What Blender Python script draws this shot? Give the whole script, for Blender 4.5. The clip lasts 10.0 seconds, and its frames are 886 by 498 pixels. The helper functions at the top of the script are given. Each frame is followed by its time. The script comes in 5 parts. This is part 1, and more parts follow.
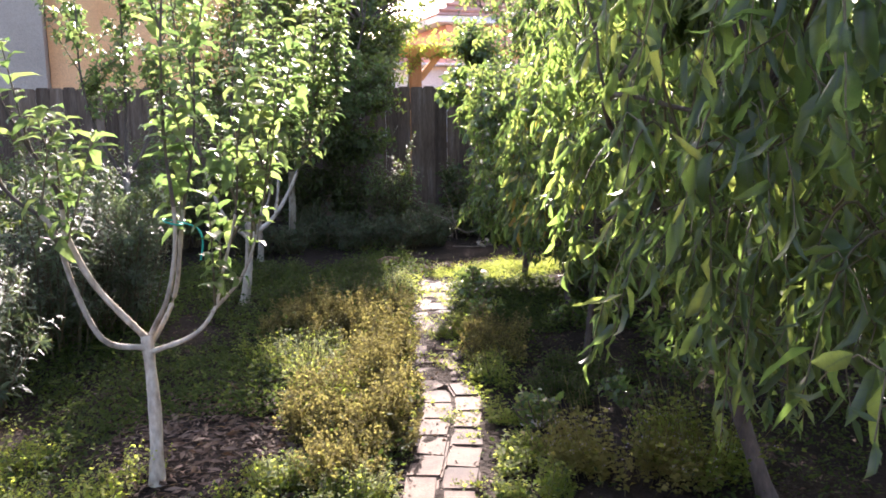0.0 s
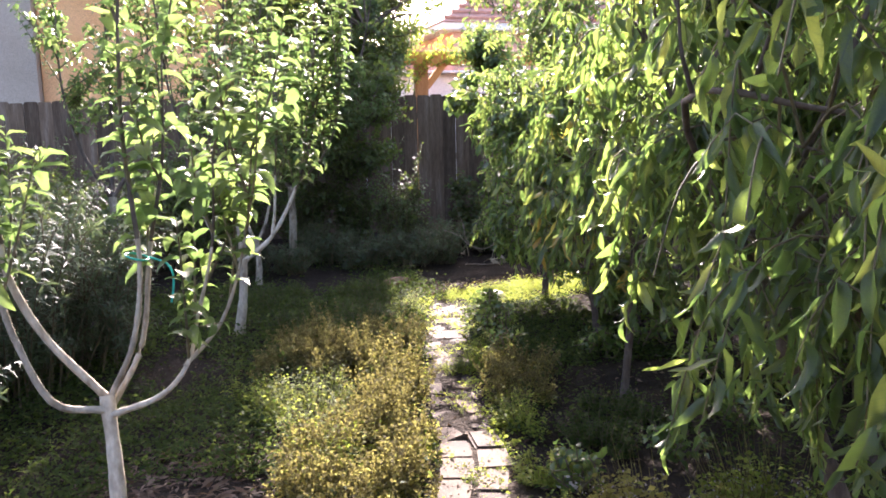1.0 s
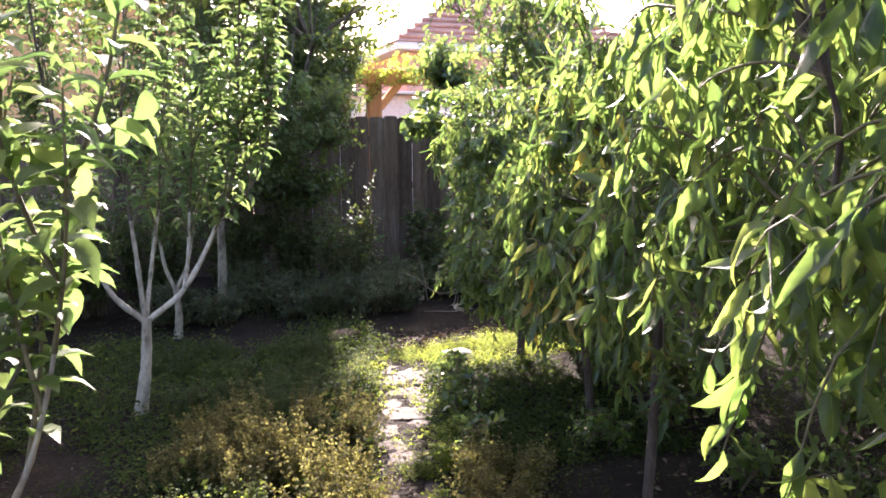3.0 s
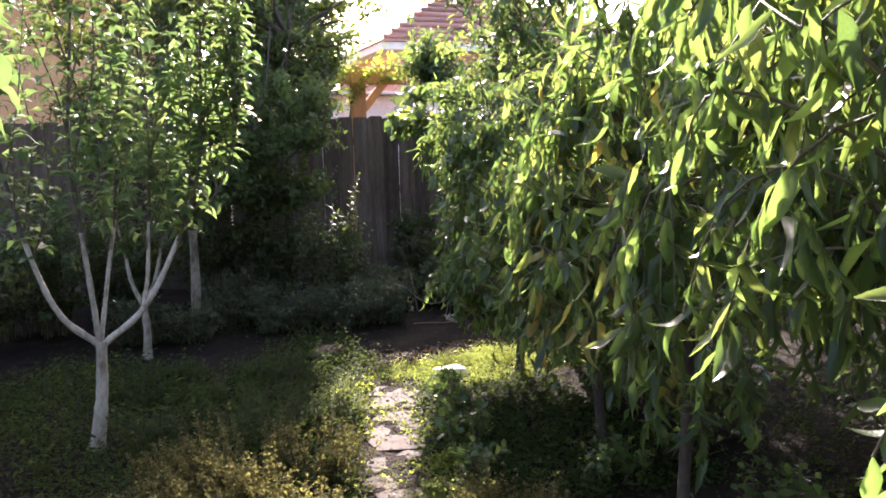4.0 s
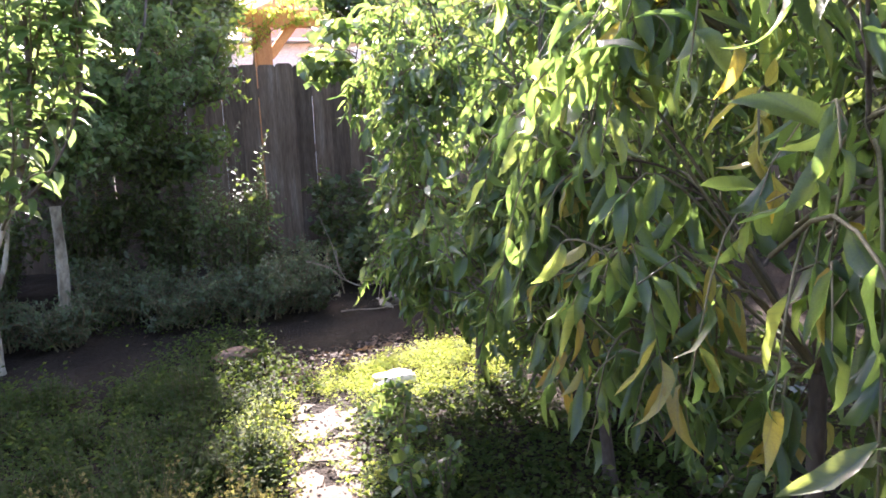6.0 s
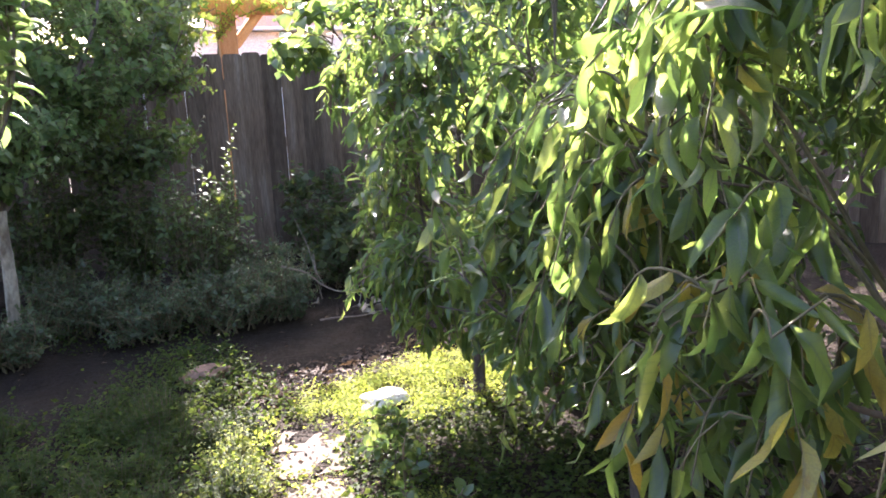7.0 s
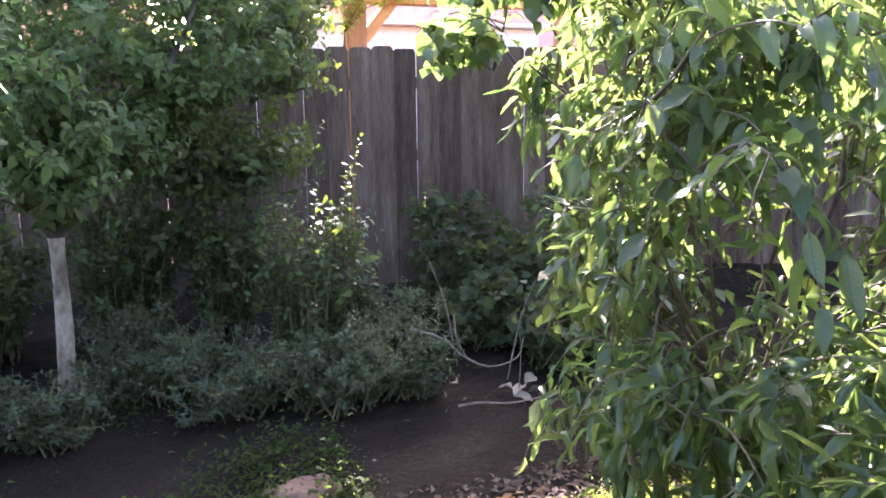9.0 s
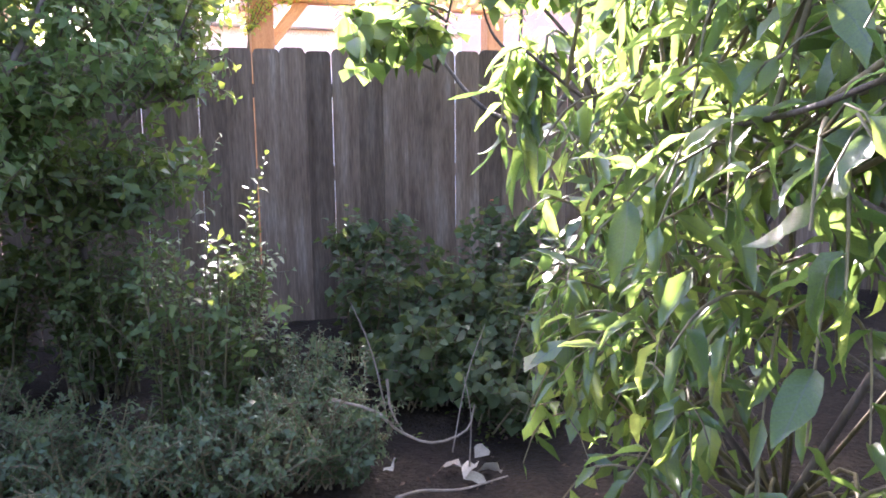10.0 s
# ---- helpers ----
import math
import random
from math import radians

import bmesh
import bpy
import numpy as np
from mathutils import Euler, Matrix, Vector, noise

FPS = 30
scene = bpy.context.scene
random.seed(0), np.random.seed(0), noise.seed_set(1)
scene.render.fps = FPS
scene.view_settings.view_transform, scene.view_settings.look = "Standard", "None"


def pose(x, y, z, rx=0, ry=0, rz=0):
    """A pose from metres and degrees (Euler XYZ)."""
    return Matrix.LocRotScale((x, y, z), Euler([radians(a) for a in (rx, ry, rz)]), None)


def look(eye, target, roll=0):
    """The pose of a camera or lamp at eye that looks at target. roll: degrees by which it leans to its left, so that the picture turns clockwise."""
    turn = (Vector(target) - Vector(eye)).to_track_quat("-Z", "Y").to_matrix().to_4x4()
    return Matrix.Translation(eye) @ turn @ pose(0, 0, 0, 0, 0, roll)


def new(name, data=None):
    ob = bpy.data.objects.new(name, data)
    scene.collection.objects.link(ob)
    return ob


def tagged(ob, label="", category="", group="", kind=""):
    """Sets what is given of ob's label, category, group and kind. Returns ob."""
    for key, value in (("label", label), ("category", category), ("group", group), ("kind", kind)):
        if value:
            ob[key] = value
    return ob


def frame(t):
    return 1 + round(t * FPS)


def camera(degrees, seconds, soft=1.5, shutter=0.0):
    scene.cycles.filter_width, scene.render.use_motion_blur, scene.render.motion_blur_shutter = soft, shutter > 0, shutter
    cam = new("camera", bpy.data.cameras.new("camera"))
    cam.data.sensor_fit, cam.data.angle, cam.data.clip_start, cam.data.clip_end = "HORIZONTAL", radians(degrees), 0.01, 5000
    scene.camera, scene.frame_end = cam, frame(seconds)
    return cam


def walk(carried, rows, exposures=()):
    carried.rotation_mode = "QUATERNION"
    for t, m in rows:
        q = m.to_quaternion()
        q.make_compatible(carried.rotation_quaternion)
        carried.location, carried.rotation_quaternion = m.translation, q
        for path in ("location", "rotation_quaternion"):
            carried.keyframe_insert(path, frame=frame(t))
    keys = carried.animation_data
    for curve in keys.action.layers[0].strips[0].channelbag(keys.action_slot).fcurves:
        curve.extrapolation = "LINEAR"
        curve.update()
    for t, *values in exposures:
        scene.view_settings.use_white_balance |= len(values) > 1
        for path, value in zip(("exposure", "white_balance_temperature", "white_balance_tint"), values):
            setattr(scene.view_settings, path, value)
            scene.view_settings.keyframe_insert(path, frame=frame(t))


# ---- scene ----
cam = camera(58.2, 10.0, soft=1.75)
PATH = [
    (0, (-1.18, -0.715, 1.484), (-0.586, 1.163, 1.142), -0.4),
    (0.5, (-1.14, -0.446, 1.501), (-0.553, 1.442, 1.201), -0.2),
    (1, (-1.056, -0.153, 1.475), (-0.475, 1.734, 1.157), -1.2),
    (1.5, (-0.975, 0.126, 1.48), (-0.347, 2.001, 1.186), -1.2),
    (2, (-0.925, 0.411, 1.487), (-0.279, 2.282, 1.203), -1.8),
    (2.5, (-0.858, 0.633, 1.48), (-0.163, 2.489, 1.211), -1.7),
    (2.7, (-0.817, 0.762, 1.496), (-0.117, 2.617, 1.233), -0.5),
    (3.8, (-0.606, 1.242, 1.448), (0.084, 3.103, 1.198), -0.8),
    (4, (-0.587, 1.359, 1.449), (0.135, 3.207, 1.197), -1.5),
    (4.5, (-0.515, 1.64, 1.445), (0.259, 3.463, 1.162), -1.8),
    (5, (-0.426, 1.929, 1.422), (0.32, 3.759, 1.116), -0.9),
    (5.5, (-0.354, 2.183, 1.41), (0.345, 4.007, 0.982), -4.2),
    (5.7, (-0.326, 2.288, 1.403), (0.461, 4.087, 1.018), -3.6),
    (6.8, (-0.218, 2.758, 1.392), (0.788, 4.445, 1.019), -2.2),
    (7, (-0.199, 2.84, 1.395), (0.774, 4.543, 1.006), -2.9),
    (7.5, (-0.153, 3.14, 1.359), (0.658, 4.923, 0.955), -1.2),
    (8, (-0.107, 3.473, 1.373), (0.611, 5.297, 0.977), 0.3),
    (8.5, (0.016, 3.855, 1.378), (0.734, 5.68, 0.988), 0.0),
    (9, (0.138, 4.205, 1.415), (0.875, 6.027, 1.048), -0.7),
    (9.5, (0.257, 4.596, 1.411), (1.078, 6.386, 1.062), -1.1),
    (10, (0.386, 4.948, 1.41), (1.318, 6.684, 1.068), -0.5),
]
walk(cam, [(t, look(eye, target, roll)) for t, eye, target, roll in PATH],
     [(0, 2.9, 6300, 28), (2, 3.2, 6300, 29), (3.2, 2.9, 6300, 27), (4.5, 2.55, 6250, 26), (5.5, 3.5, 6200, 27), (7, 3.65, 6150, 27), (8.5, 3.8, 6050, 32), (9.2, 4.1, 6000, 33), (10, 4.35, 5950, 33)])

# ---- light ----
SUN_AZ, SUN_EL = radians(17.5), radians(26.7)     # azimuth to the right of +y
world = bpy.data.worlds.new("world")
scene.world = world
world.use_nodes = True
wn = world.node_tree
sky = wn.nodes.new("ShaderNodeTexSky")
sky.sky_type, sky.sun_disc = "NISHITA", False
sky.sun_elevation, sky.sun_rotation = SUN_EL, SUN_AZ
sky.air_density, sky.dust_density = 1.0, 3.0
wn.links.new(sky.outputs[0], wn.nodes["Background"].inputs[0])
wn.nodes["Background"].inputs[1].default_value = 0.115
sun = new("sun", bpy.data.lights.new("sun", "SUN"))
sun.data.energy, sun.data.angle, sun.data.color = 4.5, radians(0.55), (1.0, 0.93, 0.8)
sun.matrix_world = look((math.sin(SUN_AZ) * math.cos(SUN_EL) * 50, math.cos(SUN_AZ) * math.cos(SUN_EL) * 50, math.sin(SUN_EL) * 50), (0, 0, 0))
tagged(sun, "low warm sun shining towards the camera", "sun", kind="structure")


# ---- materials ----
def nodes_of(name):
    m = bpy.data.materials.new(name)
    m.use_nodes = True
    return m, m.node_tree.nodes, m.node_tree.links, m.node_tree.nodes["Principled BSDF"]


def ramp(n, stops):
    r = n.new("ShaderNodeValToRGB")
    while len(r.color_ramp.elements) < len(stops):
        r.color_ramp.elements.new(0.5)
    for e, (p, c) in zip(r.color_ramp.elements, stops):
        e.position, e.color = p, (*c, 1)
    return r


def rand_value(n, l):
    """A number from 0 to 1 that differs from piece to piece, for single pieces and joined ones alike."""
    o, g, a, f = n.new("ShaderNodeObjectInfo"), n.new("ShaderNodeNewGeometry"), n.new("ShaderNodeMath"), n.new("ShaderNodeMath")
    f.operation = "FRACT"
    l.new(o.outputs["Random"], a.inputs[0]), l.new(g.outputs["Random Per Island"], a.inputs[1]), l.new(a.outputs[0], f.inputs[0])
    return f.outputs[0]


def leaf_material(name, tones, through_tones, rough=0.42, share=0.5, gloss=0.5, veins=False):
    """Tones and transmitted tones: three colours each, spread over the leaves; veins by each leaf's own measures."""
    m, n, l, p = nodes_of(name)
    rv = rand_value(n, l)
    a, b = ramp(n, list(zip((0.0, 0.55, 1.0), tones))), ramp(n, list(zip((0.0, 0.55, 1.0), through_tones)))
    l.new(rv, a.inputs[0]), l.new(rv, b.inputs[0])
    t = n.new("ShaderNodeTexCoord")
    z = n.new("ShaderNodeTexNoise")
    z.inputs["Scale"].default_value, z.inputs["Detail"].default_value = 45, 4
    l.new(t.outputs["Object"], z.inputs["Vector"])
    mott = n.new("ShaderNodeMix")
    mott.data_type, mott.blend_type, mott.inputs[0].default_value = "RGBA", "MULTIPLY", 0.5
    zr = ramp(n, [(0.3, (0.55, 0.55, 0.5)), (0.7, (1.15, 1.15, 1.0))])
    l.new(z.outputs[0], zr.inputs[0]), l.new(a.outputs[0], mott.inputs[6]), l.new(zr.outputs[0], mott.inputs[7])
    l.new(mott.outputs[2], p.inputs["Base Color"])
    p.inputs["Roughness"].default_value, p.inputs["Specular IOR Level"].default_value = rough, gloss
    bump = n.new("ShaderNodeBump")
    bump.inputs["Strength"].default_value, bump.inputs["Distance"].default_value = 0.35, 0.004
    l.new(z.outputs[0], bump.inputs["Height"]), l.new(bump.outputs[0], p.inputs["Normal"])
    tr, mix = n.new("ShaderNodeBsdfTranslucent"), n.new("ShaderNodeMixShader")
    if veins:
        at, xyz = n.new("ShaderNodeAttribute"), n.new("ShaderNodeSeparateXYZ")
        at.attribute_name = "leaf_uv"
        l.new(at.outputs["Vector"], xyz.inputs[0])

        def calc(op, u, v=None):
            q = n.new("ShaderNodeMath")
            q.operation = op
            for k, s in enumerate((u, v)):
                if s is None:
                    continue
                if isinstance(s, (int, float)):
                    q.inputs[k].default_value = s
                else:
                    l.new(s, q.inputs[k])
            return q.outputs[0]

        ax = calc("ABSOLUTE", xyz.outputs[0])
        rib = calc("SUBTRACT", 1.0, calc("MINIMUM", calc("MULTIPLY", ax, 60.0), 1.0))
        side = calc("MAXIMUM", calc("MULTIPLY", calc("SUBTRACT", calc("SINE", calc("MULTIPLY", calc("SUBTRACT", xyz.outputs[1], calc("MULTIPLY", ax, 0.8)), 62.0)), 0.72), 3.0), 0.0)
        vein = calc("MINIMUM", calc("ADD", rib, calc("MULTIPLY", side, 0.5)), 1.0)
        pale, dim = n.new("ShaderNodeMix"), n.new("ShaderNodeMix")
        pale.data_type = dim.data_type = "RGBA"
        pale.inputs[7].default_value = (*[0.45 * c + 0.07 for c in tones[2]], 1)
        l.new(calc("MULTIPLY", vein, 0.7), pale.inputs[0]), l.new(mott.outputs[2], pale.inputs[6])
        l.new(pale.outputs[2], p.inputs["Base Color"])
        dim.inputs[7].default_value = (*[0.5 * c for c in through_tones[1]], 1)
        l.new(calc("MULTIPLY", vein, 0.6), dim.inputs[0]), l.new(b.outputs[0], dim.inputs[6])
        mottled = n.new("ShaderNodeMix")
        mottled.data_type, mottled.blend_type, mottled.inputs[0].default_value = "RGBA", "MULTIPLY", 0.35
        l.new(dim.outputs[2], mottled.inputs[6]), l.new(zr.outputs[0], mottled.inputs[7])
        l.new(mottled.outputs[2], tr.inputs[0])
    else:
        l.new(b.outputs[0], tr.inputs[0])
    mix.inputs[0].default_value = share
    l.new(p.outputs[0], mix.inputs[1]), l.new(tr.outputs[0], mix.inputs[2])
    l.new(mix.outputs[0], n["Material Output"].inputs[0])
    return m


def surface(name, stops, scale=8.0, rough=0.8, bump=0.5, fine=60.0, stretch=(1, 1, 1), vary=0.25, depth=0.01, spec=0.3):
    """A rough surface: broad stains through a ramp, fine grain over them, relief from both; each piece a little lighter or darker."""
    m, n, l, p = nodes_of(name)
    t, mp = n.new("ShaderNodeTexCoord"), n.new("ShaderNodeMapping")
    mp.inputs["Scale"].default_value = stretch
    l.new(t.outputs["Object"], mp.inputs[0])
    o = n.new("ShaderNodeObjectInfo")
    mv = n.new("ShaderNodeVectorMath")
    mv.operation = "ADD"
    sc = n.new("ShaderNodeMath")
    sc.operation, sc.inputs[1].default_value = "MULTIPLY", 37.0
    l.new(o.outputs["Random"], sc.inputs[0]), l.new(mp.outputs[0], mv.inputs[0]), l.new(sc.outputs[0], mv.inputs[1])
    a, b = n.new("ShaderNodeTexNoise"), n.new("ShaderNodeTexNoise")
    a.inputs["Scale"].default_value, a.inputs["Detail"].default_value = scale, 8
    b.inputs["Scale"].default_value, b.inputs["Detail"].default_value = fine, 6
    l.new(mv.outputs[0], a.inputs["Vector"]), l.new(mv.outputs[0], b.inputs["Vector"])
    r = ramp(n, stops)
    l.new(a.outputs[0], r.inputs[0])
    g = ramp(n, [(0.3, (0.62, 0.62, 0.62)), (0.7, (1.2, 1.2, 1.2))])
    l.new(b.outputs[0], g.inputs[0])
    mx = n.new("ShaderNodeMix")
    mx.data_type, mx.blend_type, mx.inputs[0].default_value = "RGBA", "MULTIPLY", 0.8
    l.new(r.outputs[0], mx.inputs[6]), l.new(g.outputs[0], mx.inputs[7])
    hv, vm = n.new("ShaderNodeHueSaturation"), n.new("ShaderNodeMapRange")
    vm.inputs["To Min"].default_value, vm.inputs["To Max"].default_value = 1 - vary, 1 + vary
    l.new(rand_value(n, l), vm.inputs[0]), l.new(vm.outputs[0], hv.inputs["Value"]), l.new(mx.outputs[2], hv.inputs["Color"])
    l.new(hv.outputs[0], p.inputs["Base Color"])
    p.inputs["Roughness"].default_value, p.inputs["Specular IOR Level"].default_value = rough, spec
    ad = n.new("ShaderNodeMath")
    l.new(a.outputs[0], ad.inputs[0]), l.new(b.outputs[0], ad.inputs[1])
    bp = n.new("ShaderNodeBump")
    bp.inputs["Strength"].default_value, bp.inputs["Distance"].default_value = bump, depth
    l.new(ad.outputs[0], bp.inputs["Height"]), l.new(bp.outputs[0], p.inputs["Normal"])
    return m


APPLE = leaf_material("apple_leaf", [(0.06, 0.10, 0.02), (0.085, 0.125, 0.026), (0.12, 0.145, 0.034)], [(0.14, 0.24, 0.065), (0.2, 0.30, 0.085), (0.27, 0.34, 0.1)], rough=0.5, gloss=0.3, share=0.5, veins=True)
PEACH = leaf_material("peach_leaf", [(0.028, 0.048, 0.014), (0.039, 0.062, 0.017), (0.056, 0.08, 0.02)], [(0.15, 0.25, 0.055), (0.25, 0.38, 0.08), (0.40, 0.47, 0.10)], rough=0.4, share=0.52, veins=True)
GERANIUM = leaf_material("geranium_leaf", [(0.034, 0.052, 0.024), (0.046, 0.066, 0.03), (0.06, 0.08, 0.036)], [(0.11, 0.15, 0.03), (0.16, 0.2, 0.04), (0.2, 0.23, 0.05)], rough=0.65, gloss=0.2, share=0.35)
YELLOWED = leaf_material("yellowed_leaf", [(0.24, 0.18, 0.03), (0.30, 0.26, 0.06), (0.24, 0.15, 0.03)], [(0.50, 0.38, 0.05), (0.56, 0.50, 0.09), (0.48, 0.32, 0.04)], veins=True)
GLOSSY = leaf_material("plum_leaf", [(0.035, 0.066, 0.018), (0.052, 0.086, 0.022), (0.07, 0.105, 0.026)], [(0.14, 0.23, 0.05), (0.23, 0.34, 0.075), (0.35, 0.41, 0.09)], rough=0.25, gloss=0.55, share=0.49, veins=True)
HEDGE = leaf_material("shade_leaf", [(0.042, 0.066, 0.024), (0.058, 0.084, 0.03), (0.078, 0.104, 0.036)], [(0.15, 0.22, 0.03), (0.22, 0.30, 0.04), (0.28, 0.33, 0.05)], rough=0.5, gloss=0.25, share=0.32)
GREYGREEN = leaf_material("grey_green_leaf", [(0.026, 0.046, 0.017), (0.037, 0.06, 0.021), (0.05, 0.075, 0.026)], [(0.12, 0.17, 0.06), (0.16, 0.21, 0.08), (0.20, 0.25, 0.09)], rough=0.55, share=0.35)
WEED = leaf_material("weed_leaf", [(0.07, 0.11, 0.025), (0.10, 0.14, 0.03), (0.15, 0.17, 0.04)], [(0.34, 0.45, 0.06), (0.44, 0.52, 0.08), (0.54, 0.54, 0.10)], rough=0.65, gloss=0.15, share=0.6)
# copy of the weed leaf with shade put into its colour
SHADEWEED = leaf_material("shade_toned_weed_leaf", [(0.024, 0.042, 0.013), (0.034, 0.054, 0.016), (0.05, 0.068, 0.02)], [(0.07, 0.11, 0.02), (0.1, 0.14, 0.024), (0.13, 0.16, 0.03)], rough=0.7, gloss=0.1)
# copy of the weed leaf with sunlight put into its colour
SUNLEAF = leaf_material("sun_toned_weed_leaf", [(0.11, 0.17, 0.03), (0.16, 0.21, 0.04), (0.24, 0.23, 0.05)], [(0.38, 0.50, 0.06), (0.47, 0.55, 0.075), (0.54, 0.55, 0.09)], rough=0.65, gloss=0.15, share=0.65)
DRYHERB = leaf_material("dry_herb", [(0.14, 0.12, 0.04), (0.21, 0.17, 0.055), (0.16, 0.16, 0.045)], [(0.36, 0.34, 0.08), (0.45, 0.41, 0.1), (0.38, 0.42, 0.09)], rough=0.7, gloss=0.2, share=0.65)
SEED = leaf_material("brown_seed_head", [(0.07, 0.056, 0.026), (0.115, 0.096, 0.04), (0.18, 0.155, 0.065)], [(0.15, 0.125, 0.04), (0.24, 0.215, 0.06), (0.34, 0.32, 0.09)], rough=0.8, share=0.4, gloss=0.1)
PALEFLOWER = leaf_material("pale_herb_flower", [(0.45, 0.40, 0.36), (0.5, 0.42, 0.42), (0.4, 0.36, 0.25)], [(0.45, 0.40, 0.36), (0.5, 0.42, 0.42), (0.4, 0.36, 0.25)], rough=0.8, gloss=0.1)
FLOWER = leaf_material("orange_flower", [(0.6, 0.10, 0.03), (0.7, 0.15, 0.03), (0.55, 0.06, 0.03)], [(0.7, 0.15, 0.03), (0.8, 0.2, 0.04), (0.6, 0.08, 0.03)])
LITTER = leaf_material("dead_leaf", [(0.06, 0.036, 0.024), (0.10, 0.066, 0.046), (0.17, 0.12, 0.09)], [(0.12, 0.07, 0.03), (0.16, 0.1, 0.05), (0.2, 0.14, 0.08)], rough=0.8, share=0.2, gloss=0.2)
WHITEBARK = surface("whitewashed_bark", [(0.32, (0.17, 0.13, 0.085)), (0.47, (0.36, 0.30, 0.215)), (0.75, (0.47, 0.41, 0.31))], 14, 0.85, 1.0, 60, (1, 1, 0.5), depth=0.006)
BARK = surface("grey_brown_bark", [(0.3, (0.05, 0.037, 0.027)), (0.6, (0.10, 0.076, 0.056)), (0.8, (0.15, 0.12, 0.092))], 14, 0.9, 0.8, 80, (1, 1, 0.35), depth=0.006)
TWIG = surface("green_brown_twig", [(0.3, (0.07, 0.06, 0.03)), (0.7, (0.13, 0.10, 0.045))], 20, 0.7, 0.3, 90)
DEADTWIG = surface("bleached_twig", [(0.3, (0.14, 0.11, 0.08)), (0.7, (0.22, 0.175, 0.13))], 20, 0.9, 0.3, 90)
SOIL = surface("dark_garden_soil", [(0.3, (0.015, 0.010, 0.007)), (0.55, (0.027, 0.0185, 0.012)), (0.75, (0.047, 0.033, 0.021))], 2.5, 0.95, 1.0, 45, depth=0.03, vary=0.0, spec=0.1)
# dark blotches are soil stains and leaf-shade dapples put into the colour
PAVER = surface("worn_dappled_paver", [(0.36, (0.04, 0.026, 0.017)), (0.5, (0.088, 0.057, 0.037)), (0.74, (0.14, 0.094, 0.063))], 4, 0.85, 0.5, 120, vary=0.14, depth=0.004)
BOARD = surface("weathered_fence_board", [(0.3, (0.085, 0.056, 0.036)), (0.55, (0.13, 0.092, 0.062)), (0.8, (0.18, 0.14, 0.105))], 4, 0.9, 0.5, 26, (4, 4, 0.45), vary=0.38, depth=0.004, spec=0.15)
RAIL = surface("fence_rail_wood", [(0.3, (0.10, 0.07, 0.05)), (0.7, (0.18, 0.13, 0.10))], 5, 0.9, 0.5, 40, (1, 9, 9))
CEDAR = surface("orange_stained_timber", [(0.3, (0.42, 0.17, 0.05)), (0.7, (0.56, 0.26, 0.09))], 5, 0.6, 0.3, 40, (9, 9, 0.8))
STUCCO = surface("orange_stucco", [(0.3, (0.66, 0.34, 0.15)), (0.7, (0.76, 0.43, 0.21))], 1.2, 0.95, 0.5, 90, vary=0.02, depth=0.006)
PALEWALL = surface("pale_render", [(0.3, (0.32, 0.265, 0.205)), (0.7, (0.40, 0.335, 0.265))], 1.0, 0.9, 0.3, 90, vary=0.02)
PINKWALL = surface("pink_stucco", [(0.3, (0.60, 0.32, 0.26)), (0.7, (0.70, 0.40, 0.33))], 1.2, 0.95, 0.5, 90, vary=0.02)
TILE = surface("terracotta_tile", [(0.3, (0.40, 0.19, 0.13)), (0.7, (0.55, 0.30, 0.22))], 3, 0.8, 0.5, 60, vary=0.2)
WHITE = surface("white_painted_board", [(0.3, (0.72, 0.70, 0.66)), (0.7, (0.82, 0.80, 0.77))], 3, 0.6, 0.2, 60, vary=0.03)
STONE = surface("pale_stone", [(0.3, (0.58, 0.51, 0.42)), (0.7, (0.76, 0.69, 0.59))], 9, 0.85, 0.7, 50, vary=0.05)
TANSTONE = surface("tan_flat_stone", [(0.3, (0.12, 0.066, 0.04)), (0.7, (0.195, 0.115, 0.072))], 6, 0.85, 0.6, 50, vary=0.05)
TAPE = surface("green_garden_tape", [(0.3, (0.0, 0.30, 0.20)), (0.7, (0.02, 0.42, 0.28))], 9, 0.4, 0.2, 50, vary=0.05)


# ---- mesh helpers ----
rng = np.random.default_rng(7)


def mesh_of(name, V, F, material, smooth=True, uv=None):
    """A mesh from corner places V (n, 3) and faces F (m, k)."""
    V, F = np.asarray(V, np.float32), np.asarray(F, np.int32)
    me = bpy.data.meshes.new(name)
    me.vertices.add(len(V)), me.loops.add(F.size), me.polygons.add(len(F))
    me.vertices.foreach_set("co", V.ravel())
    me.loops.foreach_set("vertex_index", F.ravel())
    me.polygons.foreach_set("loop_start", np.arange(0, F.size, F.shape[1], dtype=np.int32))
    me.polygons.foreach_set("use_smooth", np.full(len(F), smooth))
    me.update(calc_edges=True)
    if uv is not None:
        me.attributes.new("leaf_uv", "FLOAT2", "POINT").data.foreach_set("vector", np.asarray(uv, np.float32).ravel())
    me.materials.append(material)
    return me


def thing(name, x, y, z, label, category, group="", kind=""):
    e = new(name)
    e.matrix_world = pose(x, y, z)
    return tagged(e, label, category, group, kind)


def under(name, me, parent, label="", m=None):
    """A mesh object under a thing or a part; its places are given in the world unless m sets its pose in the parent."""
    o = new(name, me)
    o.parent = parent
    if m is None:
        o.matrix_parent_inverse = Matrix.Translation(-parent_place(parent))
    else:
        o.matrix_basis = m
    return tagged(o, label)


def parent_place(p):
    v = Vector((0, 0, 0))
    while p is not None:
        v += p.matrix_basis.translation + p.matrix_parent_inverse.translation
        p = p.parent
    return v


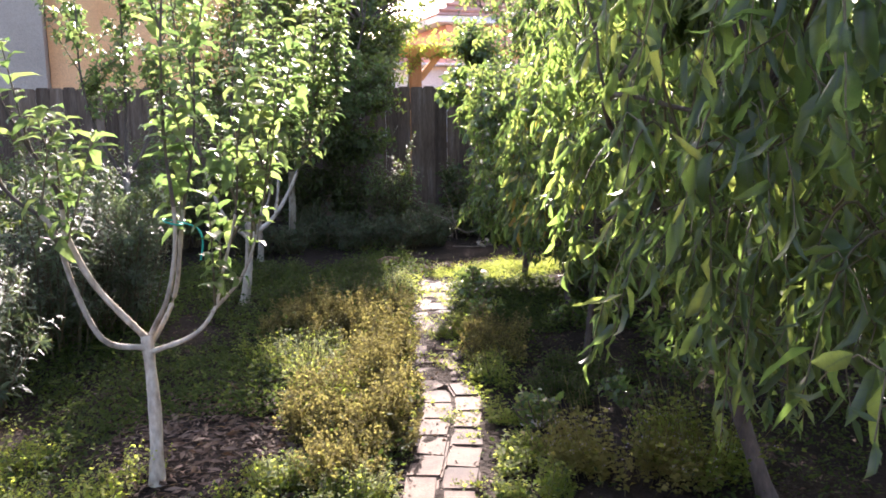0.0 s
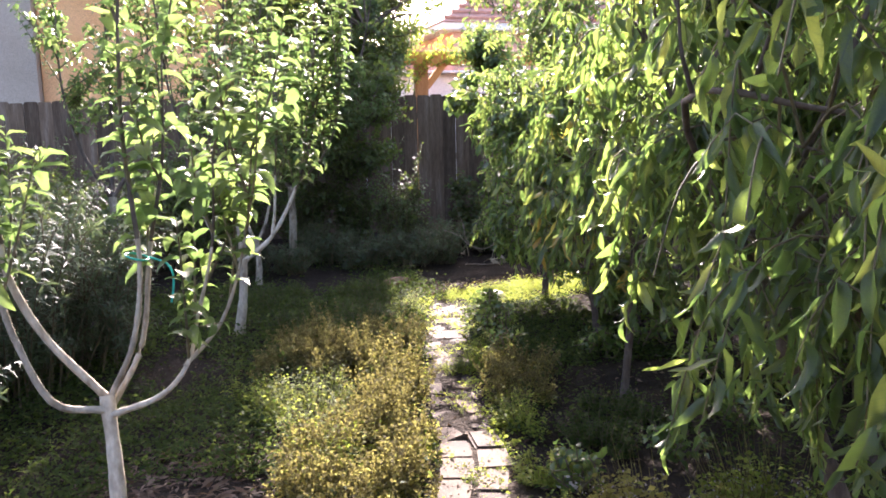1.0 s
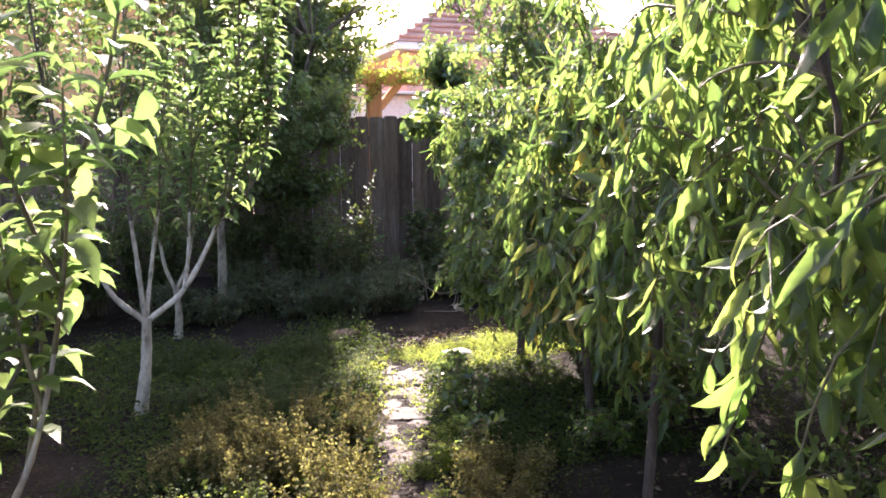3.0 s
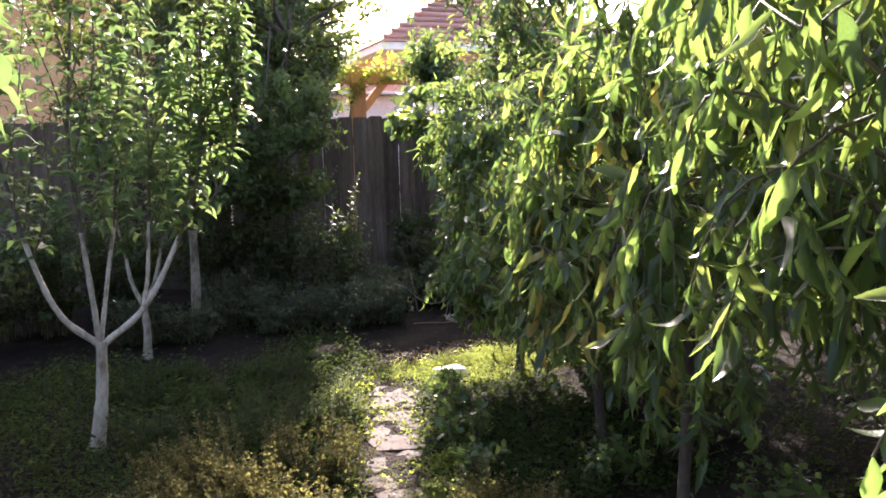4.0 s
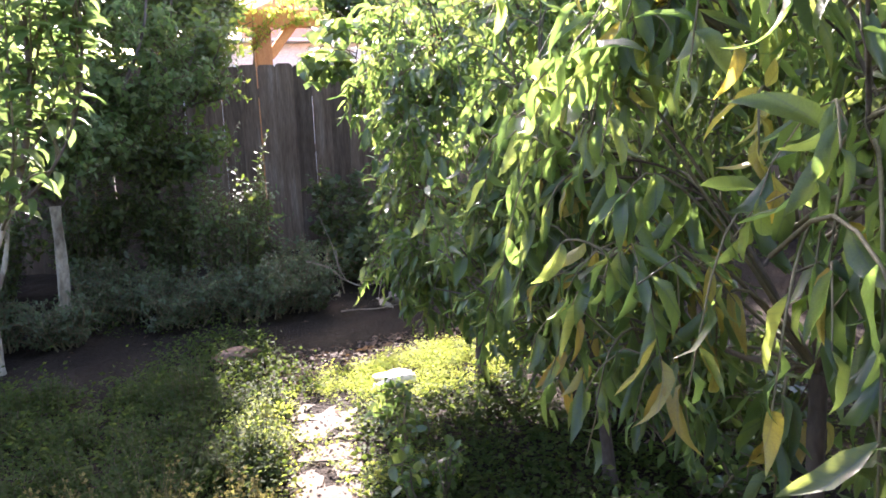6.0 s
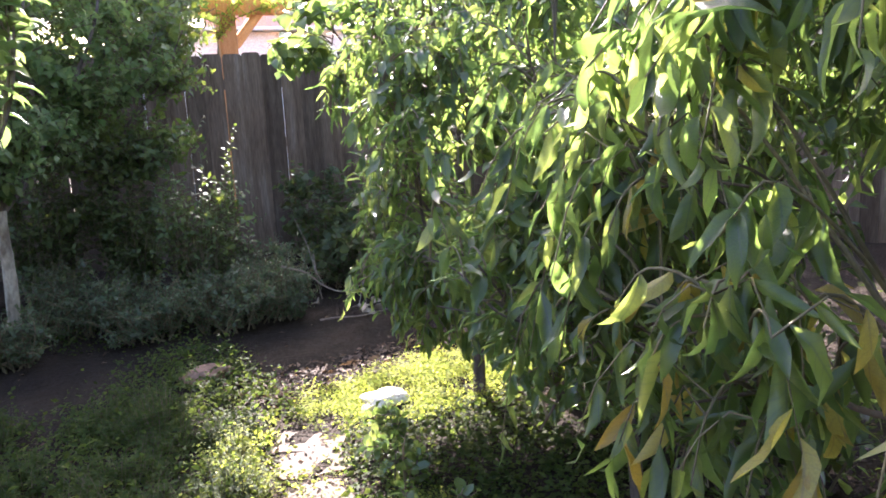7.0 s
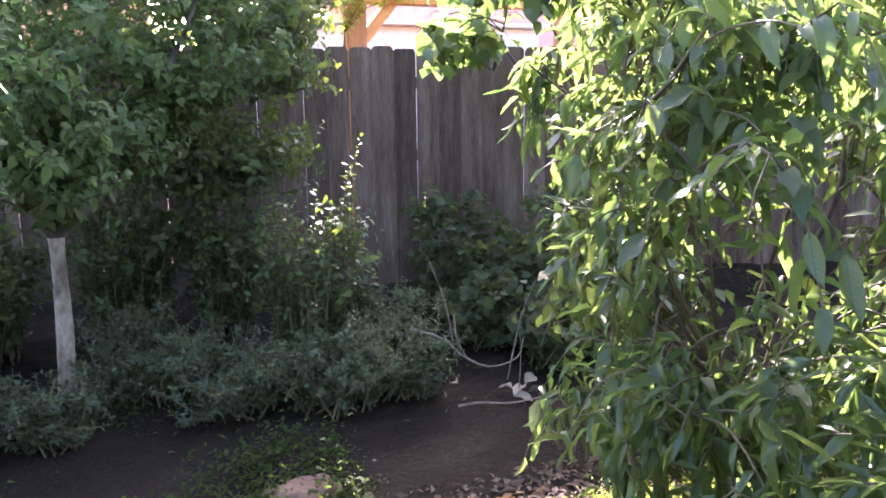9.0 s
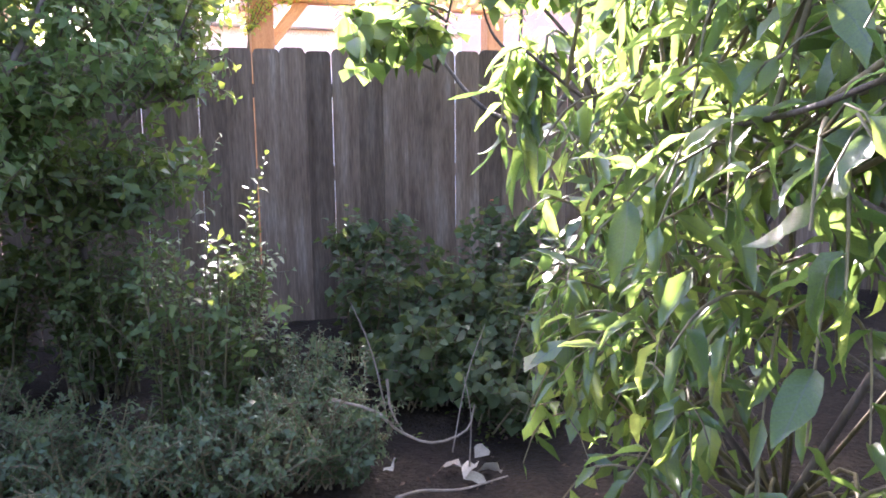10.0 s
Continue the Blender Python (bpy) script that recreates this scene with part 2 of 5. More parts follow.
def part(name, bm, material, parent, label="", smooth=False):
    me = bpy.data.meshes.new(name)
    bm.to_mesh(me), bm.free()
    for p in me.polygons:
        p.use_smooth = smooth
    me.materials.append(material)
    return under(name, me, parent, label)


def box(bm, x0, y0, z0, x1, y1, z1, bevel=0.0):
    c = bmesh.ops.create_cube(bm, size=1)["verts"]
    bmesh.ops.scale(bm, vec=(x1 - x0, y1 - y0, z1 - z0), verts=c)
    bmesh.ops.translate(bm, vec=((x0 + x1) / 2, (y0 + y1) / 2, (z0 + z1) / 2), verts=c)
    if bevel:
        bmesh.ops.bevel(bm, geom=list({e for v in c for e in v.link_edges}), offset=bevel, segments=1, affect="EDGES")
    return bm


def curve_points(pts, n):
    """n places along a smooth curve through pts."""
    P = np.asarray(pts, float)
    if len(P) == 2:
        return P[0] + np.linspace(0, 1, n)[:, None] * (P[1] - P[0])
    Q = np.vstack([2 * P[0] - P[1], P, 2 * P[-1] - P[-2]])
    out = []
    for s in np.linspace(0, len(P) - 1 - 1e-9, n):
        i, u = int(s), s - int(s)
        a, b, c, d = Q[i:i + 4]
        out.append(0.5 * (2 * b + (c - a) * u + (2 * a - 5 * b + 4 * c - d) * u ** 2 + (3 * b - a - 3 * c + d) * u ** 3))
    return np.array(out)


def unit(v):
    return v / np.maximum(np.linalg.norm(v, axis=-1, keepdims=True), 1e-9)


def tube(pts, r0, r1, sides=8, wobble=0.0):
    """Corners and faces of a tapered tube along pts."""
    P = np.asarray(pts)
    T = unit(np.gradient(P, axis=0))
    ref = np.array([0.31, 0.2, 0.93]) if abs(T[0][2]) < 0.8 else np.array([0.95, 0.3, 0.0])
    A = unit(np.cross(T, ref))
    B = np.cross(T, A)
    n = len(P)
    r = np.linspace(r0, r1, n)[:, None] * (1 + wobble * rng.uniform(-1, 1, (n, 1)))
    ang = np.linspace(0, 2 * np.pi, sides, endpoint=False)
    V = (P[:, None] + r[:, None] * (np.cos(ang)[None, :, None] * A[:, None] + np.sin(ang)[None, :, None] * B[:, None])).reshape(-1, 3)
    i, j = np.meshgrid(np.arange(n - 1), np.arange(sides), indexing="ij")
    k = (j + 1) % sides
    F = np.stack([i * sides + j, i * sides + k, (i + 1) * sides + k, (i + 1) * sides + j], -1).reshape(-1, 4)
    return V, F


def thin(c):
    return c[[0, len(c) // 3, 2 * len(c) // 3, -1]]


def merge(parts):
    V, F, o = [], [], 0
    for v, f in parts:
        V.append(v), F.append(f + o)
        o += len(v)
    return np.concatenate(V), np.concatenate(F)


def leaf_shape(ratio, droop, fold, stations=5, tip=0.75, wave=0.0, bend=0.0):
    """A leaf of length 1 along +y, folded along its midrib and arched: corners and four-cornered faces."""
    t = np.linspace(0, 1, stations)
    w = 0.5 * ratio * np.sin(np.pi * t ** tip) ** 0.85
    w[0], w[-1] = 0.012, 0.004
    V = []
    for u, h in zip(t, w):
        a = droop * u
        y, z = (math.sin(a) / droop, -(1 - math.cos(a)) / droop) if abs(droop) > 1e-3 else (u, 0)
        lift = fold * h + wave * math.sin(9 * u) * h
        s = bend * u * u
        V += [(s - h, y, z + lift), (s, y, z), (s + h, y, z + lift * 0.9)]
    F = []
    for i in range(stations - 1):
        a = 3 * i
        F += [(a, a + 1, a + 4, a + 3), (a + 1, a + 2, a + 5, a + 4)]
    return np.array(V), np.array(F)


def frames(axis, up):
    """Rotations (n, 3, 3) whose y is axis and whose z leans to up."""
    Y = unit(axis)
    X = unit(np.cross(Y, up))
    return np.stack([X, Y, np.cross(X, Y)], -1)


def scatter(shape, R, P, S):
    """Copies of a shape at places P, rotations R, sizes S, as one set of corners and faces."""
    v, f = shape
    V = np.einsum("nij,kj->nki", R * S[:, None, None], v) + P[:, None]
    F = f[None] + (np.arange(len(P)) * len(v))[:, None, None]
    return V.reshape(-1, 3), F.reshape(-1, f.shape[1])


def random_dirs(n):
    return unit(rng.normal(size=(n, 3)))


WAY_A, WAY_B = np.array([-1.2, -0.75, 1.43]), np.array([0.42, 5.05, 1.41])


def from_way(P):
    """Distance of places from the line of the walkway at head height."""
    d = WAY_B - WAY_A
    u = np.clip(((P - WAY_A) @ d) / (d @ d), 0, 1)
    return np.linalg.norm(P - (WAY_A + u[:, None] * d), axis=1)


def leaves_on(parent, shapes, R, P, S, material, single, name="leaf", clear=0.3, keep=None):
    """The leaves of a plant: the ones nearest to the walkway as pieces, the rest joined."""
    d = from_way(P + R[:, :, 1] * S[:, None] * 0.5)
    ok = d > clear
    if keep is not None:
        ok &= keep(P + R[:, :, 1] * S[:, None])
    R, P, S, d = R[ok], P[ok], S[ok], d[ok]
    order = np.argsort(d)
    kind = rng.integers(0, len(shapes), len(P))
    base = np.array(parent_place(parent))
    pieces = [mesh_of(name, *s, material, uv=s[0][:, :2]) for s in shapes]
    for i in order[:single]:
        m = Matrix.Translation(P[i] - base) @ Matrix(R[i].tolist()).to_4x4() @ Matrix.Scale(S[i], 4)
        under(name, pieces[kind[i]], parent, m=m)
    sets, uvs = [], []
    for d0, d1, rows in ((0, 0.75, 6), (0.75, 1.5, 4), (1.5, 99, 2)):
        rest = order[single:]
        rest = rest[(d[rest] > d0) & (d[rest] <= d1)]
        for k in range(len(shapes)):
            on = rest[kind[rest] == k]
            if len(on):
                s = coarse(shapes[k], rows)
                sets.append(scatter(s, R[on], P[on], S[on])), uvs.append(np.tile(s[0][:, :2], (len(on), 1)))
    if sets:
        tagged(under("foliage", mesh_of("foliage", *merge(sets), material, uv=np.concatenate(uvs)), parent), kind="stuff")


def coarse(shape, rows_kept):
    """The same leaf with fewer cross-sections, for the ones farther from the walkway; with two, a folded blade round its midrib."""
    V, F = shape
    n = len(V) // 3
    if rows_kept == 2:
        m = 3 * (n // 2)
        return np.array([V[1], V[m + 1] + 1.28 * (V[m] - V[m + 1]), V[m + 1], V[m + 1] + 1.28 * (V[m + 2] - V[m + 1]), V[-2]]), np.array([(0, 2, 4, 1), (0, 3, 4, 2)])
    if n <= rows_kept:
        return shape
    rows = [0, *(round(n * u) for u in np.linspace(0.28, 0.66 if rows_kept == 4 else 0.8, rows_kept - 2)), n - 1]
    return np.concatenate([V[3 * r:3 * r + 3] for r in rows]), np.concatenate([[(3 * a, 3 * a + 1, 3 * a + 4, 3 * a + 3), (3 * a + 1, 3 * a + 2, 3 * a + 5, 3 * a + 4)] for a in range(len(rows) - 1)])


def shoot_leaves(shoots, spacing, style, size, jitter=0.25):
    """Leaves in a spiral along shoots. style: rise (apple), hang (peach) or spread flat (plum). Gives rotations, places, sizes."""
    Rs, Ps, Ss = [], [], []
    for pts in shoots:
        seg = np.linalg.norm(np.diff(pts, axis=0), axis=1)
        L = seg.sum()
        n = max(2, int(L / spacing))
        s = np.linspace(0.12, 1.0, n) * L
        cum = np.concatenate([[0], np.cumsum(seg)])
        P = np.stack([np.interp(s, cum, pts[:, k]) for k in range(3)], -1)
        T = unit(np.gradient(P, axis=0)) if n > 2 else np.repeat(unit(pts[-1:] - pts[:1]), n, 0)
        ref = np.where(np.abs(T[:, 2:3]) < 0.85, [[0.0, 0.0, 1.0]], [[1.0, 0.0, 0.0]])
        A = unit(np.cross(T, ref))
        B = np.cross(T, A)
        ang = np.arange(n) * 2.4 + rng.uniform(0, 6.28) + rng.normal(0, 0.3, n)
        rad = np.cos(ang)[:, None] * A + np.sin(ang)[:, None] * B
        if style == "rise":
            ax = unit(T * rng.uniform(0.5, 1.1, (n, 1)) + rad + 0.7 * jitter * rng.normal(size=(n, 3)))
            up = unit(T + np.array([0, 0, 0.6]) - 0.3 * rad)
        elif style == "hang":
            ax = unit(T * 0.3 + rad * 0.55 + np.array([0, 0, -0.85]) * rng.uniform(0.3, 1.8, (n, 1)) + jitter * rng.normal(size=(n, 3)))
            up = unit(rad + np.array([0, 0, 0.5]) + 0.3 * rng.normal(size=(n, 3)))
        else:
            ax = unit(T * 0.4 + rad * [0.8, 0.8, 0.3] + np.array([0, 0, -0.4]) * rng.uniform(-0.3, 1.3, (n, 1)) + jitter * rng.normal(size=(n, 3)))
            up = unit(0.35 * rad + np.array([0, 0, 1.0]) + 0.35 * rng.normal(size=(n, 3)))
        Rs.append(frames(ax, up)), Ps.append(P), Ss.append(size * rng.uniform(0.6, 1.2, n) * np.where(s > 0.9 * L, 0.7, 1.0))
    return np.concatenate(Rs), np.concatenate(Ps), np.concatenate(Ss)


# ---- ground and distance ----
def lines(a, b, far, n):
    inner = np.linspace(a, b, n)
    out = np.geomspace(1, far, 14)
    return np.concatenate([a - out[::-1], inner, b + out])


gx, gy = lines(-5, 6, 900, 111), lines(-3, 11, 900, 141)
GX, GY = np.meshgrid(gx, gy, indexing="ij")


def ground_z(x, y):
    """Height of the soil: small lumps, flat along the paved way."""
    z = 0.025 * np.sin(2.1 * x + 0.7) * np.sin(1.7 * y) + 0.015 * np.sin(5.3 * x + 1.1 * y) * np.cos(4.1 * y - x)
    d = np.abs((x + 0.36) * 0.954 - (y - 2.1) * 0.3)
    return z * np.clip((d - 0.15) / 0.5, 0.15, 1) - 0.012


near = (GX > -6) & (GX < 7) & (GY > -4) & (GY < 12)
GZ = np.where(near, ground_z(GX, GY) + rng.normal(0, 0.006, GX.shape), -0.012)
i, j = np.meshgrid(np.arange(len(gx) - 1), np.arange(len(gy) - 1), indexing="ij")
w = len(gy)
ground = new("ground", mesh_of("ground", np.stack([GX, GY, GZ], -1).reshape(-1, 3), np.stack([i * w + j, (i + 1) * w + j, (i + 1) * w + j + 1, i * w + j + 1], -1).reshape(-1, 4), SOIL))
tagged(ground, "dark bare garden soil with lumps and litter", "ground", kind="structure")


# ---- fence ----
FENCE_TURN = math.degrees(math.atan(-0.21))


def board_mesh(width, height, notch, lean):
    """One fence board with clipped upper corners, 18 mm thick."""
    h, c = width / 2, notch
    prof = [(-h, 0), (h, 0), (h + lean, height - c), (h - c * 0.4 + lean, height - c * 0.25), (h - c + lean, height), (-h + c + lean, height), (-h + c * 0.4 + lean, height - c * 0.25), (-h + lean, height - c)]
    k = len(prof)
    bm = bmesh.new()
    lo = [bm.verts.new((x, -0.009, z)) for x, z in prof]
    hi = [bm.verts.new((x, 0.009, z)) for x, z in prof]
    bm.faces.new(lo), bm.faces.new(hi[::-1])
    for a in range(k):
        bm.faces.new((lo[a], hi[a], hi[(a + 1) % k], lo[(a + 1) % k]))
    bmesh.ops.recalc_face_normals(bm, faces=bm.faces)
    me = bpy.data.meshes.new("board")
    bm.to_mesh(me), bm.free()
    me.materials.append(BOARD)
    return me


fence = thing("wall_fence", 1.834, 10.15, 0, "weathered dark wooden board fence behind the garden", "fence", kind="structure")
fence.matrix_world = pose(1.794, 10.158, 0, 0, 0, FENCE_TURN)
BOARDS = [board_mesh(0.1705, 1.875, 0.03, 0.0), board_mesh(0.171, 1.885, 0.035, 0.0), board_mesh(0.1702, 1.865, 0.028, 0.0), board_mesh(0.1709, 1.88, 0.03, 0.0)]
SLITS = {0: 0.009, -8: 0.005, -3: 0.001}
for k in range(-54, 50):
    off = 0.005 * ((k * 7) % 5 - 2)
    under("board", BOARDS[(k * 5) % 4], fence, m=pose(k * 0.1715 + 0.0858 + SLITS.get(k, 0.0), off, -0.06, 0, 0.04 * ((k * 3) % 5 - 2), 0))
for zz in (0.35, 1.0, 1.55):
    bm = bmesh.new()
    box(bm, -9.2, 0.02, zz - 0.045, 8.5, 0.06, zz + 0.045)
    me = bpy.data.meshes.new("rail")
    bm.to_mesh(me), bm.free()
    me.materials.append(RAIL)
    under("rail", me, fence, m=Matrix())


# ---- fruit trees ----
APPLE_SHAPES = [leaf_shape(0.46, 1.4, 0.6, 7, 0.9, 0.25), leaf_shape(0.42, 1.7, 0.75, 7, 0.9, 0.3, 0.08), leaf_shape(0.48, 1.1, 0.55, 7, 0.95, 0.28, -0.06)]
PEACH_SHAPES = [leaf_shape(0.25, 1.7, 0.7, 8, 0.8, 0.35, 0.14), leaf_shape(0.27, 1.3, 0.9, 8, 0.85, 0.4, -0.17), leaf_shape(0.23, 0.8, 0.9, 8, 0.8, 0.35, 0.22), leaf_shape(0.24, 2.3, 0.6, 8, 0.8, 0.35, -0.12), leaf_shape(0.21, 0.5, 1.1, 8, 0.78, 0.45, -0.24), leaf_shape(0.26, -0.6, 0.6, 8, 0.82, 0.35, 0.17)]
PLUM_SHAPES = [leaf_shape(0.36, 0.9, 0.5, 7, 0.85, 0.45, 0.1), leaf_shape(0.33, 1.4, 0.6, 7, 0.85, 0.5, -0.12), leaf_shape(0.39, 0.5, 0.4, 7, 0.85, 0.45, 0.06), leaf_shape(0.31, 0.2, 0.55, 7, 0.8, 0.5, -0.08)]
TINY = (np.array([(0, 0, 0), (0.26, 0.5, 0.1), (0, 1, -0.08), (-0.26, 0.5, 0.1)]), np.array([(0, 1, 2, 3)]))
SMALL_SHAPES = [leaf_shape(0.5, 0.6, 0.3, 3), leaf_shape(0.4, 1.0, 0.4, 3)]


def trunk_mesh(pts, r0, r1, material, sides=12):
    c = curve_points(pts, 14)
    flare = np.linspace(0, 1, 14)
    v, f = tube(c, 1, 1, sides)
    r = (r0 + (r1 - r0) * flare + 0.35 * r0 * np.exp(-flare * 14) + 0.18 * r1 * np.exp(-(1 - flare) * 9)) * (1 + 0.08 * rng.uniform(-1, 1, 14))
    v = np.repeat(c, sides, 0) + (v - np.repeat(c, sides, 0)) * np.repeat(r, sides)[:, None]
    return mesh_of("trunk", v, f, material)


def upright_shoots(curve, start, count, length, spread):
    """Shoots that rise from a limb, past the share `start` of it."""
    out = []
    for s in np.linspace(start, 1.0, count):
        p = curve[int(s * (len(curve) - 1))]
        L = length * rng.uniform(0.5, 1.15)
        d = unit(np.array([rng.normal(0, spread), rng.normal(0, spread), 1.0]))
        e = p + d * L
        m = (p + e) / 2 + rng.normal(0, 0.03, 3) * L - np.array([0, 0, 0.03])
        out.append(curve_points([p, m, e], 8))
    return out


def side_spurs(shoots, each, length):
    out = []
    for c in shoots:
        for _ in range(each):
            p = c[rng.integers(1, len(c) - 1)]
            d = unit(np.array([rng.normal(), rng.normal(), rng.uniform(0.1, 0.9)]))
            out.append(curve_points([p, p + d * length * rng.uniform(0.4, 1)], 4))
    return out


def crown_branches(limbs, count, reach, droop, lift=0.2):
    """Side branches out of the limbs, arching and hanging at the end."""
    out = []
    for _ in range(count):
        c = limbs[rng.integers(len(limbs))]
        k = rng.integers(len(c) // 4, len(c))
        p = c[k]
        d = rng.normal(size=3)
        d[2] = abs(d[2]) * lift
        d = unit(d)
        L = reach * rng.uniform(0.4, 1.0)
        e = p + d * L + np.array([0, 0, -droop * L * rng.uniform(0.4, 1.3)])
        m = p + d * L * 0.55 + np.array([0, 0, 0.12 * L])
        out.append(curve_points([p, m, e], 9))
    return out


def apple_tree(base, fork, limbs, label, r=0.042, shoots=4, length=0.55, single=200, leaf=0.075, spread=0.22, spurs=3, from_share=0.35, extra=(), limb_bark=WHITEBARK, gap=0.021, top=9.0, painted=1.12):
    t = thing("apple_tree", *base, label, "tree", "apple trees")
    under("trunk", trunk_mesh([base, (np.array(base) + fork) / 2 + [0.012, -0.01, 0], fork], r, r * 0.72, WHITEBARK), t, "whitewashed bark")
    green = list(extra)
    for pts, r0 in limbs:
        c = curve_points(pts, 30)
        k = max(2, int((c[:, 2] < painted).sum()))
        rk = r0 * (1 - 0.7 * (k - 1) / (len(c) - 1))
        low = under("limb", mesh_of("limb", *tube(c[:k], r0, rk, 8, 0.12), limb_bark), t)
        if k < len(c) - 1:
            under("bare_limb", mesh_of("bare_limb", *tube(c[k - 1:], rk * 0.97, r0 * 0.3, 8, 0.1), BARK), low, "unpainted brown bark")
        green += upright_shoots(c, from_share, shoots, length, spread)
    green = [g for g in green if from_way(g).min() > 0.25 and g[:, 2].max() < top]
    small = side_spurs(green, spurs, 0.14)
    under("twig_work", mesh_of("twig_work", *merge([tube(g, 0.006, 0.002, 5) for g in green] + [tube(g, 0.003, 0.0015, 4) for g in small]), TWIG), t)["kind"] = "stuff"
    leaves_on(t, APPLE_SHAPES, *shoot_leaves(green + small, gap, "rise", leaf), APPLE, single)
    return t


apple_tree((-1.38, 2.49, -0.02), (-1.385, 2.60, 0.60), [
    ([(-1.39, 2.58, 0.555), (-1.54, 2.55, 0.61), (-1.63, 2.55, 0.83), (-1.69, 2.55, 1.07), (-1.81, 2.52, 1.19), (-1.95, 2.48, 1.45), (-2.02, 2.4, 1.75)], 0.0135),
    ([(-1.385, 2.62, 0.58), (-1.56, 2.65, 0.80), (-1.65, 2.65, 1.01), (-1.68, 2.65, 1.21), (-1.84, 2.65, 1.55), (-1.88, 2.7, 2.0)], 0.015)] + [
    ([(-1.38, 2.61, 0.58), (-1.29, 2.60, 0.77), (-1.25, 2.60, 1.04), (-1.27, 2.60, 1.38), (-1.26, 2.58, 1.74), (-1.22, 2.56, 2.15)], 0.012),
    ([(-1.375, 2.62, 0.55), (-1.27, 2.70, 0.74), (-1.22, 2.70, 1.07), (-1.16, 2.72, 1.37), (-1.14, 2.75, 1.7)], 0.0115),
    ([(-1.37, 2.57, 0.54), (-1.21, 2.50, 0.61), (-1.12, 2.50, 0.71), (-1.08, 2.50, 0.86), (-1.02, 2.48, 1.10), (-1.0, 2.46, 1.38)], 0.0115),
    ([(-1.13, 2.5, 0.70), (-1.0, 2.5, 0.85), (-0.92, 2.48, 1.1), (-0.88, 2.46, 1.4)], 0.008)],
    "young apple tree with whitewashed trunk and open vase", r=0.03, shoots=5, length=0.5, from_share=0.42, spread=0.2, leaf=0.102, single=290, spurs=2, gap=0.026)

apple_tree((-0.83, 5.62, -0.02), (-0.77, 5.6, 0.54), [
    ([(-0.78, 5.6, 0.52), (-0.94, 5.6, 0.68), (-1.04, 5.6, 0.94), (-1.12, 5.6, 1.3), (-1.2, 5.55, 1.8), (-1.25, 5.5, 2.4)], 0.018),
    ([(-0.78, 5.6, 0.54), (-0.80, 5.6, 0.83), (-0.82, 5.6, 1.06), (-0.85, 5.65, 1.5), (-0.8, 5.7, 2.1), (-0.8, 5.7, 2.6)], 0.016),
    ([(-0.76, 5.6, 0.52), (-0.55, 5.6, 0.70), (-0.36, 5.6, 1.06), (-0.25, 5.58, 1.4), (-0.22, 5.55, 1.85), (-0.2, 5.5, 2.3)], 0.018)] + [
    ([(-0.36, 5.6, 1.06), (-0.2, 5.55, 1.22), (-0.09, 5.5, 1.45), (-0.05, 5.5, 1.75)], 0.008),
    ([(-0.56, 5.6, 0.70), (-0.53, 5.66, 0.85), (-0.51, 5.7, 1.09), (-0.48, 5.75, 1.5), (-0.5, 5.8, 2.0)], 0.013),
    ([(-0.77, 5.6, 0.54), (-0.72, 5.8, 0.85), (-0.66, 5.95, 1.2), (-0.62, 6.05, 1.7), (-0.5, 6.1, 2.4)], 0.013)],
    "apple tree with whitewashed trunk and full leafy crown", r=0.036, shoots=11, length=0.9, spread=0.2, from_share=0.38, leaf=0.118, single=200, spurs=1, gap=0.036,
    extra=[curve_points(q, 12) for q in ([(-0.36, 5.58, 1.1), (-0.31, 5.5, 1.3), (-0.29, 5.48, 1.6), (-0.27, 5.45, 1.9)], [(-0.3, 5.55, 1.22), (-0.22, 5.5, 1.35), (-0.17, 5.48, 1.45), (-0.12, 5.45, 1.6)],
                                         [(-0.33, 5.57, 1.12), (-0.27, 5.5, 1.2), (-0.2, 5.45, 1.22)], [(-0.38, 5.58, 1.02), (-0.34, 5.5, 1.1), (-0.29, 5.45, 1.13)], [(-0.25, 5.57, 1.4), (-0.22, 5.5, 1.6), (-0.2, 5.46, 1.9)])])

apple_tree((-0.55, 7.45, -0.02), (-0.55, 7.45, 0.38), [
    ([(-0.55, 7.45, 0.36), (-0.62, 7.45, 0.55), (-0.66, 7.45, 0.82), (-0.75, 7.5, 1.3), (-0.8, 7.5, 1.9)], 0.018),
    ([(-0.55, 7.45, 0.36), (-0.46, 7.45, 0.55), (-0.40, 7.45, 0.82), (-0.32, 7.45, 1.3), (-0.3, 7.4, 1.9)], 0.018)],
    "slim apple tree with pale forked trunk", top=1.75, r=0.032, shoots=14, length=0.8, spread=0.35, from_share=0.4, leaf=0.08, single=60, spurs=5)

